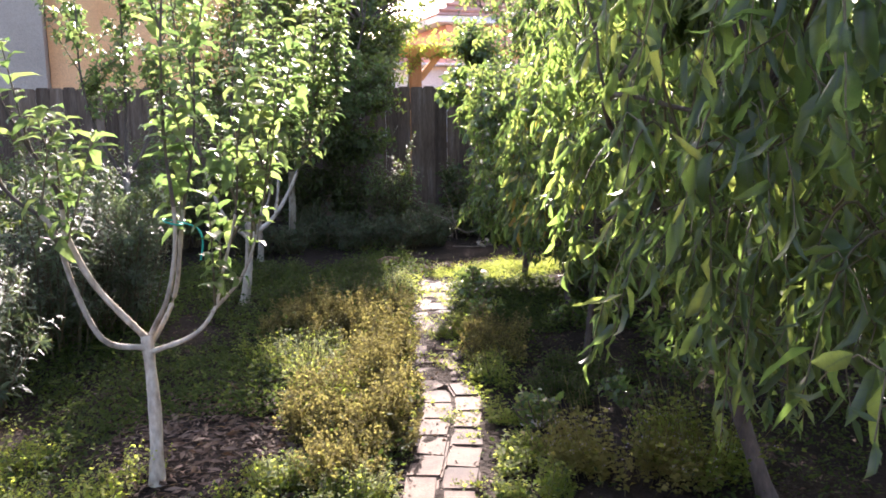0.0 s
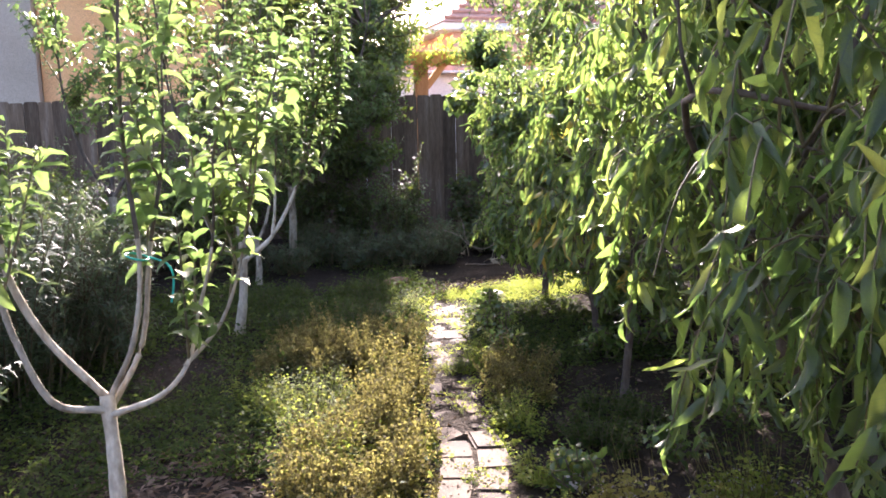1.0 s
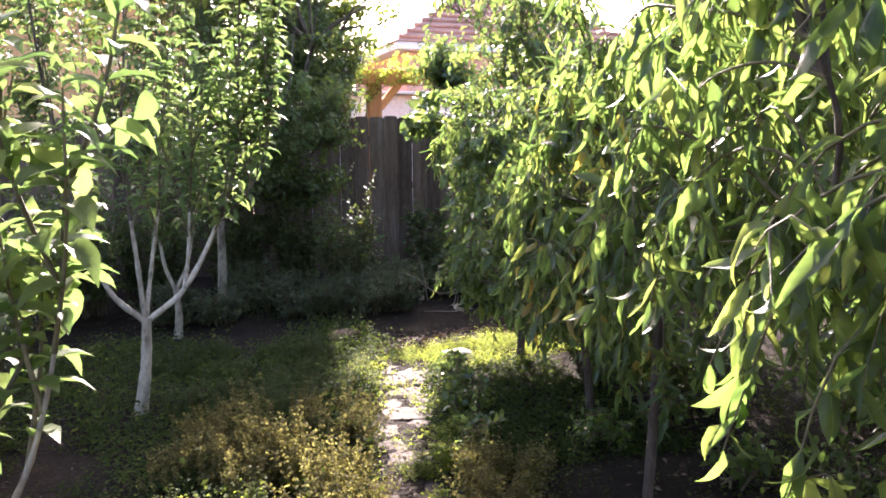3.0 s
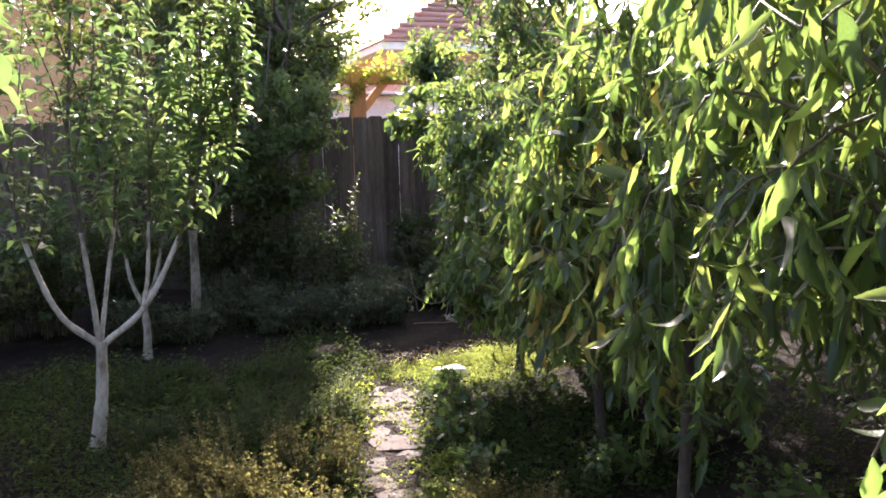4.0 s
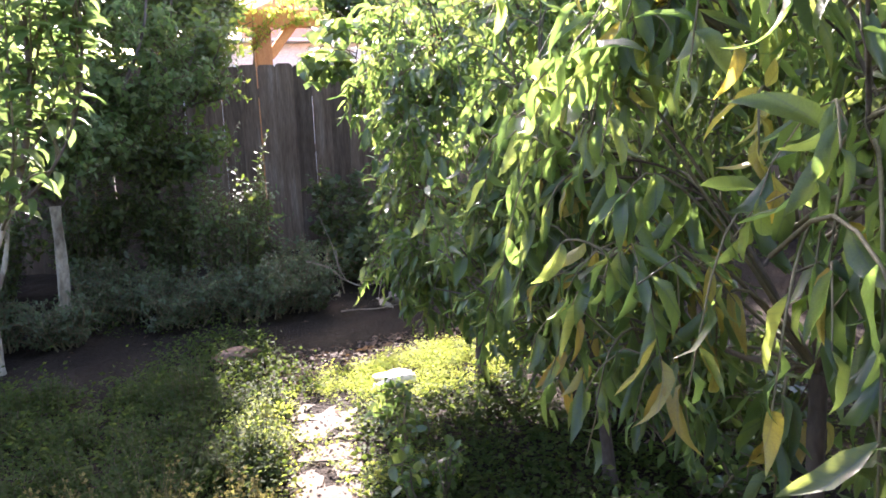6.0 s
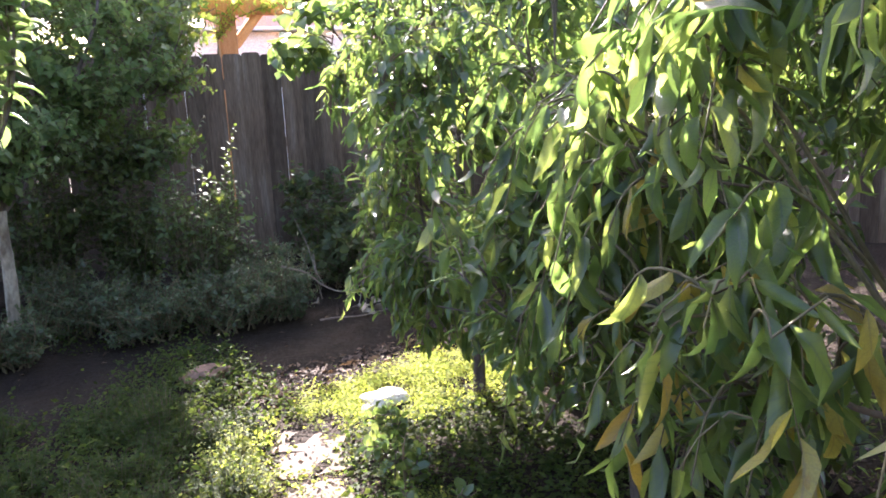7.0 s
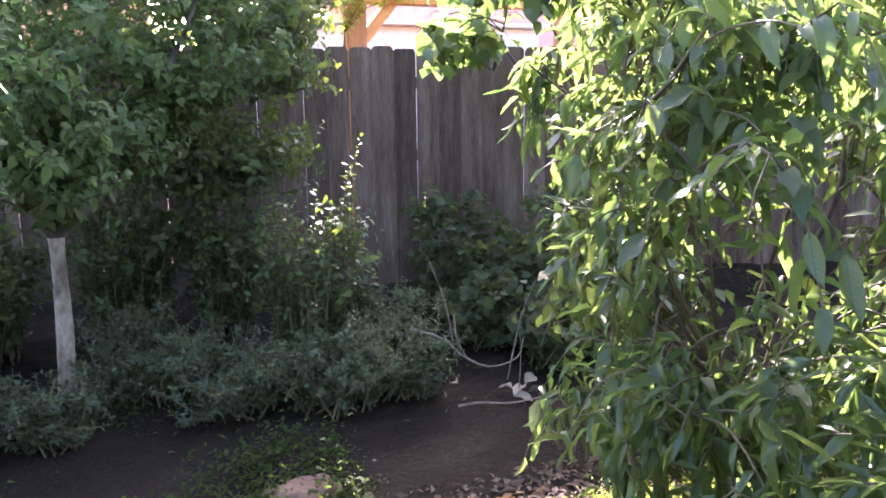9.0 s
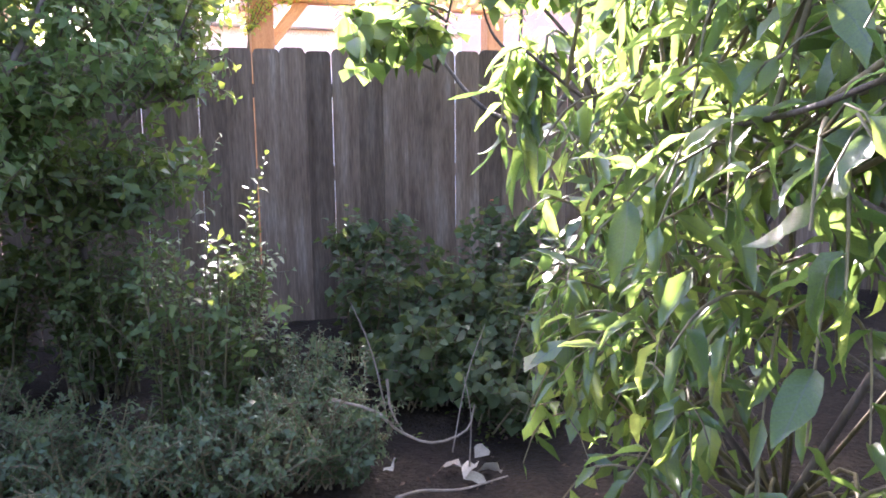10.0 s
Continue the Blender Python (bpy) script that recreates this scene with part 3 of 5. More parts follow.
apple_tree((-0.17, 8.0, -0.02), (-0.14, 8.0, 0.85), [
    ([(-0.14, 8.0, 0.82), (-0.3, 8.05, 1.1), (-0.45, 8.1, 1.6), (-0.55, 8.1, 2.4)], 0.022),
    ([(-0.14, 8.0, 0.82), (0.08, 8.2, 1.1), (0.35, 8.5, 1.5), (0.6, 8.7, 2.0), (0.7, 8.8, 2.6)], 0.022),
    ([(-0.14, 8.0, 0.82), (-0.08, 8.2, 1.2), (0.1, 8.4, 1.8), (0.3, 8.5, 2.6)], 0.02),
    ([(-0.14, 8.0, 0.82), (0.15, 8.3, 1.1), (0.5, 8.7, 1.5), (0.8, 8.9, 2.2), (0.95, 9.0, 2.7)], 0.014),
    ([(0.05, 8.2, 1.02), (0.4, 8.5, 1.25), (0.75, 8.7, 1.45), (1.0, 8.85, 1.9)], 0.008),
    ([(-0.1, 8.05, 0.95), (-0.2, 8.3, 1.3), (-0.3, 8.6, 1.8), (-0.2, 8.8, 2.5)], 0.016)],
    "tall shaded fruit tree with thick pale trunk beside the fence", top=2.3, r=0.042, shoots=26, length=0.5, spread=0.95, from_share=0.08, leaf=0.08, single=150, spurs=7, limb_bark=BARK)

FINE = [leaf_shape(0.5, 0.7, 0.3, 4), leaf_shape(0.42, 1.1, 0.4, 4)]


def bowed(r, tip):
    d = np.array(tip) - r
    n = np.linalg.norm(d)
    up = np.array([0, 0, 0.05 * n])
    return [r, r + 0.3 * d + up + rng.normal(0, 0.06 * n, 3), r + 0.65 * d + 0.8 * up + rng.normal(0, 0.06 * n, 3), np.array(tip)]


def fan(root, tips, main=5):
    """Limbs to the given tips: some rise from the fork itself, the others branch off the nearest of those."""
    root, tips = np.array(root), [np.array(t) for t in tips]
    dirs = [unit(t - root) for t in tips]
    first = [0]
    while len(first) < min(main, len(tips)):
        first.append(max((k for k in range(len(tips)) if k not in first), key=lambda k: min(np.linalg.norm(dirs[k] - dirs[j]) for j in first)))
    out = [bowed(root, tips[k]) for k in first]
    stems = [curve_points(q, 20)[4:15] for q in out]
    for k in range(len(tips)):
        if k not in first:
            every = np.concatenate(stems)
            below = every[every[:, 2] < max(tips[k][2], root[2] + 0.1)]
            pick = below if len(below) else every
            out.append(bowed(pick[np.argmin(np.linalg.norm(pick - tips[k], axis=1))], tips[k]))
    return out


def bushy_tree(base, top, limbs, label, branches, reach, leaf, spacing, single, material, keep, r=0.035):
    """A tree with a crown of many small leaves on twigs that spread all ways."""
    t = thing("fruit_tree", *base, label, "tree", "fence trees")
    under("trunk", trunk_mesh([base, (np.array(base) + top) / 2 + [0.02, 0.01, 0], top], r, r * 0.75, BARK), t)
    curves = [curve_points(p, 18) for p in limbs]
    for q in curves:
        under("limb", mesh_of("limb", *tube(q, r * 0.5, 0.004, 7, 0.06), BARK), t)
    br = crown_branches(curves, branches, reach, 0.15, 0.5)
    br += crown_branches(br, branches * 2, reach * 0.6, 0.2, 0.6)
    br = [q for q in br if keep(q).all()]
    under("twig_work", mesh_of("twig_work", *merge([tube(thin(q), 0.004, 0.0015, 3) for q in br]), TWIG), t)["kind"] = "stuff"
    leaves_on(t, FINE, *shoot_leaves(br, spacing, "rise", leaf, 0.4), material, single)
    return t


# crown above 2.9 m is unseen, its limits shaped to steer shade on the herbs
bushy_tree((0.62, 9.35, -0.02), (0.65, 9.35, 0.8), fan((0.65, 9.35, 0.78), [
    (1.1, 9.3, 3.2), (1.35, 9.2, 2.8), (1.6, 9.25, 3.0), (1.95, 9.25, 2.9), (2.0, 9.3, 3.2), (1.5, 9.1, 2.5), (0.25, 9.3, 3.0),
    (0.5, 9.3, 3.4), (0.85, 9.4, 3.4), (-0.05, 9.5, 3.3), (0.38, 9.4, 3.3), (0.1, 9.2, 3.3), (0.65, 9.45, 3.3), (0.8, 9.1, 3.3),
    (1.15, 8.7, 1.9), (-0.1, 8.6, 2.0), (1.2, 9.2, 1.15), (1.28, 9.25, 1.5), (1.3, 9.3, 1.9), (0.9, 9.0, 1.0), (0.4, 8.9, 1.05), (0.1, 9.0, 1.2)]),
    "tall dense fruit tree with small leaves before the fence", 900, 0.48, 0.08, 0.033, 120, HEDGE, lambda P: (P[..., 2] > 0.75) & (P[..., 0] < np.where(P[..., 2] < 2.1, 1.38, np.where(P[..., 2] < 2.45, 1.75, 2.1))) & (P[..., 2] < np.where(P[..., 0] < 0.8, 3.35, np.where(P[..., 0] < 1.7, 2.65, 3.1))))
bushy_tree((0.9, 10.95, -0.02), (0.92, 10.95, 1.2), fan((0.92, 10.95, 1.18), [(x, 10.95, z) for x in np.arange(-0.1, 2.2, 0.3) for z in (2.3, 2.7, 3.1, 3.5)] + [(x, 10.35, z) for x in (0.7, 1.0, 1.3) for z in (2.1, 2.4, 2.7)], 7),
    "leafy tree rising behind the fence", 860, 0.55, 0.1, 0.034, 20, HEDGE, lambda P: (P[..., 1] > 10.0) & (P[..., 2] > 1.3) & (P[..., 0] < 1.68 + 0.42 * (P[..., 2] - 1.9)))
bushy_tree((3.3, 9.0, -0.02), (3.25, 9.0, 1.3), fan((3.25, 9.0, 1.28), [
    (2.1, 9.0, 2.2), (2.2, 8.9, 2.5), (2.5, 9.1, 2.3), (2.7, 8.9, 2.7), (3.0, 9.1, 2.5), (3.4, 8.9, 2.7), (3.8, 9.0, 2.4), (3.2, 8.8, 2.2), (2.8, 9.0, 2.1), (2.4, 8.8, 2.1)]),
    "leafy fruit tree spreading high beside the fence", 300, 0.4, 0.095, 0.036, 20, GLOSSY, lambda P: (P[..., 2] > 1.92) & (P[..., 0] > 1.95) & (P[..., 2] < 2.65) & (P[..., 1] < 9.6))
bushy_tree((-0.55, 9.6, -0.02), (-0.55, 9.6, 0.8), [
    [(-0.55, 9.6, 0.78), (-0.3, 9.5, 1.4), (-0.15, 9.5, 2.2), (-0.1, 9.5, 3.0)],
    [(-0.55, 9.6, 0.78), (-0.8, 9.5, 1.4), (-1.0, 9.5, 2.2), (-1.1, 9.5, 3.0)],
    [(-0.55, 9.6, 0.78), (-0.55, 9.4, 1.6), (-0.55, 9.3, 2.5), (-0.55, 9.3, 3.3)]],
    "dense leafy fruit tree rising above the fence", 260, 0.55, 0.085, 0.032, 10, HEDGE, lambda P: P[..., 2] > 0.7)

apple_tree((-1.75, 7.1, -0.02), (-1.74, 7.1, 0.9), [
    ([(-1.74, 7.1, 0.87), (-1.95, 7.1, 1.3), (-2.05, 7.1, 1.8), (-2.05, 7.1, 2.4)], 0.02),
    ([(-1.74, 7.1, 0.87), (-1.5, 7.1, 1.3), (-1.4, 7.1, 1.8), (-1.35, 7.1, 2.4)], 0.02),
    ([(-1.74, 7.1, 0.87), (-1.72, 7.3, 1.4), (-1.7, 7.3, 2.0), (-1.7, 7.2, 2.7)], 0.02)],
    "leafy fruit tree with dark crown near the fence", r=0.04, shoots=16, length=0.6, spread=0.6, from_share=0.4, leaf=0.08, single=20, spurs=6, limb_bark=BARK)


REACH_Y = (-1.0, 0.1, 0.7, 0.9, 1.3, 1.7, 1.95, 2.2, 2.45, 2.95, 3.3, 3.7, 4.4, 4.75, 5.0, 5.25, 5.75, 6.1, 6.5, 7.6)
REACH_X = (-0.5, -0.42, -0.32, -0.27, -0.19, -0.06, 0.03, 0.12, 0.21, 0.46, 0.56, 0.64, 0.75, 0.76, 0.84, 0.96, 1.04, 1.1, 1.22, 1.5)


def beside_way(P):
    """True where the crowns beside the way may reach, up to the edge that the passing keeps clear."""
    x, y, z = P[..., 0], P[..., 1], P[..., 2]
    edge = np.interp(y, REACH_Y, REACH_X) + 0.05 * np.sin(6.1 * z + 3 * y) * np.sin(4.3 * y - 2 * z)
    return (x > edge) & ((x - 0.386 > (0.56 + 0.12 * np.clip((1.3 - z) / 0.3, 0, 1) * (y > 5.7)) * (y - 4.948)) | ((z > 1.5) & (x - 0.386 > 0.38 * (y - 4.948))))


def whips(limbs, count, reach, droop, centre, lift=0.25, start=0.3):
    """Long shoots out of the limbs, away from the middle of the crown, arching over and hanging at the end."""
    out = []
    for _ in range(count):
        c = limbs[rng.integers(len(limbs))]
        p = c[int((start + (1 - start) * math.sqrt(rng.random())) * (len(c) - 1))]
        away = p - centre
        away[2] = 0.3 * abs(away[2])
        d = unit(0.75 * unit(away) + 0.75 * random_dirs(1)[0] * [1, 1, 0.45] + [0, 0, lift])
        L = reach * rng.uniform(0.4, 1.1)
        sag = droop * L * rng.uniform(0.3, 1.4)
        out.append(curve_points([p, p + d * L * 0.4 + [0, 0, 0.05 * L], p + d * L * 0.75 - [0, 0, 0.3 * sag], p + d * L * 0.95 - [0, 0, sag]], 10))
    return out


def sprays(t, ways, shapes, material, leaf, spacing=0.024, style="hang", name="leaf", spurs=2, clear=0.28):
    """Single leafy shoots of a tree, each a branch of its own."""
    curves = [curve_points(q, 12) for q in ways]
    for q in curves:
        under("branch", mesh_of("branch", *tube(q, 0.005, 0.0015, 6), TWIG), t)
    tips = [q[5:] for q in curves]
    leaves_on(t, shapes, *shoot_leaves(tips + side_spurs(tips, spurs, 0.1), spacing, style, leaf, 0.3), material, 60, name, clear)


def drooping_tree(name, base, top, limbs, label, count, reach, droop, leaf, shapes, material, spacing, single, bark=BARK, r=0.04, yellow=None, floor=0.45, keep=beside_way, clear=0.5, limb=0.34, style="hang", group="peach trees", centre=None, each=2, lift=0.25, shoots=True, start=0.3):
    """A fruit tree with a vase of limbs, long arching shoots on them and leaves along the shoots."""
    t = thing(name, *base, label, "tree", group)
    under("trunk", trunk_mesh([base, (np.array(base) + top) / 2 + [0.015, 0.01, 0], top], r, r * 0.78, bark), t)
    curves = [curve_points(p, 16) for p in limbs]
    curves = [q[:max(6, int(np.argmin(np.append(keep(q), False))))] for q in curves]
    for c in curves:
        thick = r * limb if np.linalg.norm(c[0] - np.array(top)) < 0.05 else r * limb * 0.5
        under("limb", mesh_of("limb", *tube(c, thick, 0.0025, 7, 0.08), bark), t)
    mid = np.array(centre if centre is not None else top, float)
    long = [b for b in whips(curves, count, reach, droop, mid, lift, start) if from_way(b).min() > clear - 0.05 and b[:, 2].min() > floor and keep(b).all()]
    fine = [b for b in crown_branches(long, len(long) * each, reach * 0.42, droop * 1.2) if from_way(b).min() > clear - 0.05 and b[:, 2].min() > floor and keep(b).all()]
    if shoots:
        for b in long:
            under("branch", mesh_of("branch", *tube(b, 0.0042, 0.0014, 5), TWIG), t)
    tagged(under("twig_work", mesh_of("twig_work", *merge([tube(thin(b), 0.0024, 0.0011, 3) for b in (fine if shoots else fine + long)]), TWIG), t), kind="stuff")
    R, P, S = shoot_leaves([b[2:] for b in long] + fine, spacing, style, leaf, 0.3)
    if yellow is not None:
        old = yellow(P)
        leaves_on(t, shapes, R[old], P[old], S[old] * 1.05, YELLOWED, 120, "yellow_leaf", clear, keep)
        R, P, S = R[~old], P[~old], S[~old]
    leaves_on(t, shapes, R, P, S, material, single, "leaf", clear, keep)
    return t


# the nearest peach, on a leaning trunk beside the start of the way
FORK = (0.57, 1.88, 1.02)
near_peach = drooping_tree("peach_tree", (0.87, 1.62, -0.02), FORK, fan(FORK, [
    (-0.36, 0.1, 1.78), (-0.14, 0.75, 1.9), (0.25, -0.1, 1.75), (-0.1, 1.3, 1.72), (0.08, 1.85, 1.8), (0.3, 2.35, 1.75), (0.72, 0.6, 2.0), (0.95, 1.3, 2.1),
    (0.5, 1.2, 2.15), (0.95, 2.2, 1.95), (0.32, 1.5, 1.45), (0.02, 0.95, 1.4), (0.1, 0.35, 1.42), (0.6, 2.4, 1.35), (0.75, 0.1, 1.5), (0.3, 0.55, 2.1),
    # tips above about 2 m are never in view, added to shade the leaves below
    (0.05, 0.85, 2.25), (0.25, 1.35, 2.5), (0.6, 1.0, 2.7), (0.15, 1.1, 2.0), (0.4, 0.8, 2.3), (0.7, 1.3, 2.4), (0.75, 0.8, 1.7), (1.0, 1.0, 1.5), (0.12, 1.7, 2.15), (0.2, 2.0, 2.3), (0.35, 2.3, 2.4), (0.1, 1.85, 2.0), (0.3, 1.9, 2.6), (0.45, 2.2, 2.7), (0.0, 1.4, 2.05), (0.2, 1.6, 2.4), (0.9, 1.6, 2.8), (0.5, 1.75, 2.6), (0.4, 0.3, 2.4), (1.1, 0.7, 2.5), (1.2, 1.8, 2.4), (1.25, 1.2, 1.9), (1.1, 0.2, 1.9),
    (0.05, 0.15, 1.15), (0.4, 0.55, 1.05), (0.3, 1.0, 1.05), (0.65, 1.1, 1.0), (0.8, 0.3, 1.1)]),
    "peach tree with long drooping dark green leaves on a leaning trunk", 760, 0.56, 0.8, 0.104, PEACH_SHAPES, PEACH, 0.03, 290, r=0.032, floor=0.42, centre=(0.5, 1.3, 1.4),
    keep=lambda P: beside_way(P) & (P[..., 2] > 0.42 + 0.62 * np.clip(P[..., 1] - 1.4, 0, 1)))
sprays(near_peach, [
    [FORK, (0.3, 1.75, 1.5), (-0.02, 1.4, 1.68), (-0.17, 1.28, 1.6)], [FORK, (0.3, 1.95, 1.3), (0.08, 1.8, 1.38), (-0.03, 1.68, 1.3)],
    [FORK, (0.35, 2.1, 1.4), (0.22, 2.3, 1.52), (0.18, 2.35, 1.4)], [FORK, (0.4, 2.15, 1.5), (0.28, 2.3, 1.68), (0.22, 2.25, 1.6)],
    [FORK, (0.3, 1.5, 1.35), (-0.05, 1.15, 1.3), (-0.2, 1.05, 1.16)]], PEACH_SHAPES, PEACH, 0.104)
sprays(near_peach, [[FORK, (x + 0.05, y + 0.1, 1.0), (x, y, 0.9), (x + 0.02, y - 0.02, z)] for x, y, z in ((0.5, 1.72, 0.62), (0.58, 1.62, 0.5), (0.66, 1.7, 0.42), (0.46, 1.55, 0.6), (0.62, 1.5, 0.45), (0.74, 1.55, 0.38), (0.55, 1.85, 0.55), (0.7, 1.4, 0.5), (0.8, 1.45, 0.4))],
       PEACH_SHAPES, PEACH, 0.104, 0.02, spurs=4)

# the peach with the thin trunk and the yellowing leaves
FORK = (1.1, 3.46, 0.82)
thin_peach = drooping_tree("peach_tree", (1.0, 3.38, -0.02), FORK, fan(FORK, [
    (0.6, 3.05, 1.5), (0.72, 3.7, 1.62), (1.05, 4.2, 1.3), (1.6, 3.1, 1.7), (1.6, 4.0, 1.9), (0.9, 2.75, 1.6), (1.1, 3.4, 2.1), (0.62, 3.2, 1.15),
    (1.15, 4.4, 1.4), (0.75, 3.45, 1.8), (1.4, 3.6, 2.2), (0.8, 3.9, 1.2), (0.7, 3.85, 1.35), (0.68, 3.55, 1.05), (0.74, 3.7, 0.88), (0.82, 4.0, 0.98), (0.9, 3.6, 1.5),
    # the tips above 2.2 m are unseen, added to block sun from the nearest peach
    (0.85, 3.0, 2.8), (1.1, 3.5, 3.0), (0.95, 2.6, 2.7), (1.3, 3.1, 3.0), (1.5, 2.7, 2.8), (1.5, 3.3, 2.6), (1.2, 2.9, 2.3), (1.5, 3.7, 1.4), (1.4, 3.0, 1.2)]),
    "peach tree with thin leaning trunk and many yellowed leaves", 440, 0.48, 0.8, 0.118, PEACH_SHAPES, PEACH, 0.037, 290, r=0.022, floor=0.45, clear=0.5, centre=(1.15, 3.5, 1.2),
    yellow=lambda P: (np.linalg.norm((P - np.array([0.76, 3.5, 1.0])) * [1, 0.8, 0.6], axis=1) < 0.42) & (rng.random(len(P)) < 0.09) | (rng.random(len(P)) < 0.01))
sprays(thin_peach, [
    [FORK, (0.85, 3.6, 1.3), (0.7, 3.66, 1.46), (0.62, 3.68, 1.4)], [FORK, (0.95, 3.75, 1.3), (0.82, 3.9, 1.48), (0.74, 3.95, 1.42)],
    [FORK, (0.95, 3.85, 1.15), (0.85, 4.05, 1.35), (0.8, 4.15, 1.3)], [FORK, (0.9, 3.5, 1.1), (0.75, 3.56, 1.25), (0.66, 3.58, 1.18)]], PEACH_SHAPES, PEACH, 0.135)
sprays(thin_peach, [
    [FORK, (0.92, 3.55, 1.05), (0.86, 3.6, 1.02), (0.85, 3.6, 0.93)], [FORK, (0.95, 3.5, 1.0), (0.9, 3.55, 0.98), (0.89, 3.55, 0.9)],
    [FORK, (1.1, 3.5, 0.72), (1.1, 3.55, 0.68), (1.1, 3.56, 0.6)], [FORK, (1.15, 3.5, 0.7), (1.16, 3.56, 0.66), (1.17, 3.57, 0.58)], [FORK, (0.9, 3.4, 1.3), (0.72, 3.3, 1.4), (0.66, 3.25, 1.3)]],
    PEACH_SHAPES, YELLOWED, 0.125, 0.03, name="yellow_leaf", spurs=1)
sprays(thin_peach, [
    [FORK, (1.2, 3.55, 0.98), (1.24, 3.6, 1.0), (1.27, 3.62, 0.94)], [FORK, (1.05, 3.6, 0.85), (1.0, 3.66, 0.8), (0.98, 3.68, 0.62)], [FORK, (1.0, 3.45, 0.85), (0.92, 3.4, 0.78), (0.9, 3.4, 0.55)],
    [FORK, (1.15, 3.35, 0.85), (1.18, 3.28, 0.75), (1.2, 3.26, 0.5)], [FORK, (1.0, 3.3, 0.85), (0.95, 3.22, 0.75), (0.94, 3.2, 0.5)], [FORK, (1.25, 3.5, 0.8), (1.33, 3.5, 0.7), (1.36, 3.5, 0.45)]],
    PEACH_SHAPES, PEACH, 0.12, 0.022, spurs=3)

# the low plum with glossy leaves between the peach and the sunlit weeds
FORK = (1.42, 4.62, 0.62)
low_plum = drooping_tree("plum_tree", (1.5, 4.6, -0.02), FORK, fan(FORK, [
    (0.8, 4.42, 0.98), (0.8, 4.7, 0.96), (0.98, 4.2, 0.85), (1.0, 5.0, 0.72), (1.5, 4.1, 1.05), (1.95, 4.6, 1.1), (1.15, 4.6, 1.08), (1.3, 5.0, 0.95), (0.92, 4.55, 0.85), (1.2, 4.3, 0.95), (1.7, 5.0, 1.0),
    (1.2, 4.75, 1.5), (1.5, 4.4, 1.75), (1.75, 4.9, 1.7), (1.35, 4.35, 1.4), (1.6, 4.65, 1.45), (1.9, 4.4, 1.6), (1.45, 4.9, 1.9), (1.15, 4.5, 0.4), (1.25, 4.8, 0.3), (1.35, 4.3, 0.35), (1.6, 4.3, 0.45), (1.1, 4.75, 0.55)]),
    "low plum tree with glossy dark leaves in the shade", 330, 0.36, 0.35, 0.09, PLUM_SHAPES, GLOSSY, 0.03, 280, r=0.024, floor=0.12, keep=lambda P: beside_way(P) & (P[..., 0] > 1.24 - 1.2 * np.clip(P[..., 2] - 0.5, 0, 0.4)), clear=0.45, style="spread", group="plum trees", lift=0.1)

# its flat leafy shoots, in tiers from the top of the crown down
tiers = []
for z, x0 in ((0.99, 0.8), (0.9, 0.84), (0.78, 0.9), (0.64, 1.02), (0.5, 1.14)):
    for y in np.arange(4.25, 5.06, 0.115):
        x = x0 + 0.5 * max(0, y - 4.7) + abs(rng.normal(0, 0.1))
        tip = np.array([x, y + rng.normal(0, 0.05), z - 0.35 * max(0, y - 4.7) + rng.normal(0, 0.04)])
        tiers.append([FORK, (0.6 * x + 0.57, 0.6 * tip[1] + 1.85, tip[2] + 0.03), 0.2 * np.array(FORK) * [1, 1, 0] + 0.8 * tip * [1, 1, 0] + [0, 0, tip[2] + 0.02], tip])
sprays(low_plum, tiers, PLUM_SHAPES, GLOSSY, 0.078, 0.019, "spread", spurs=4)

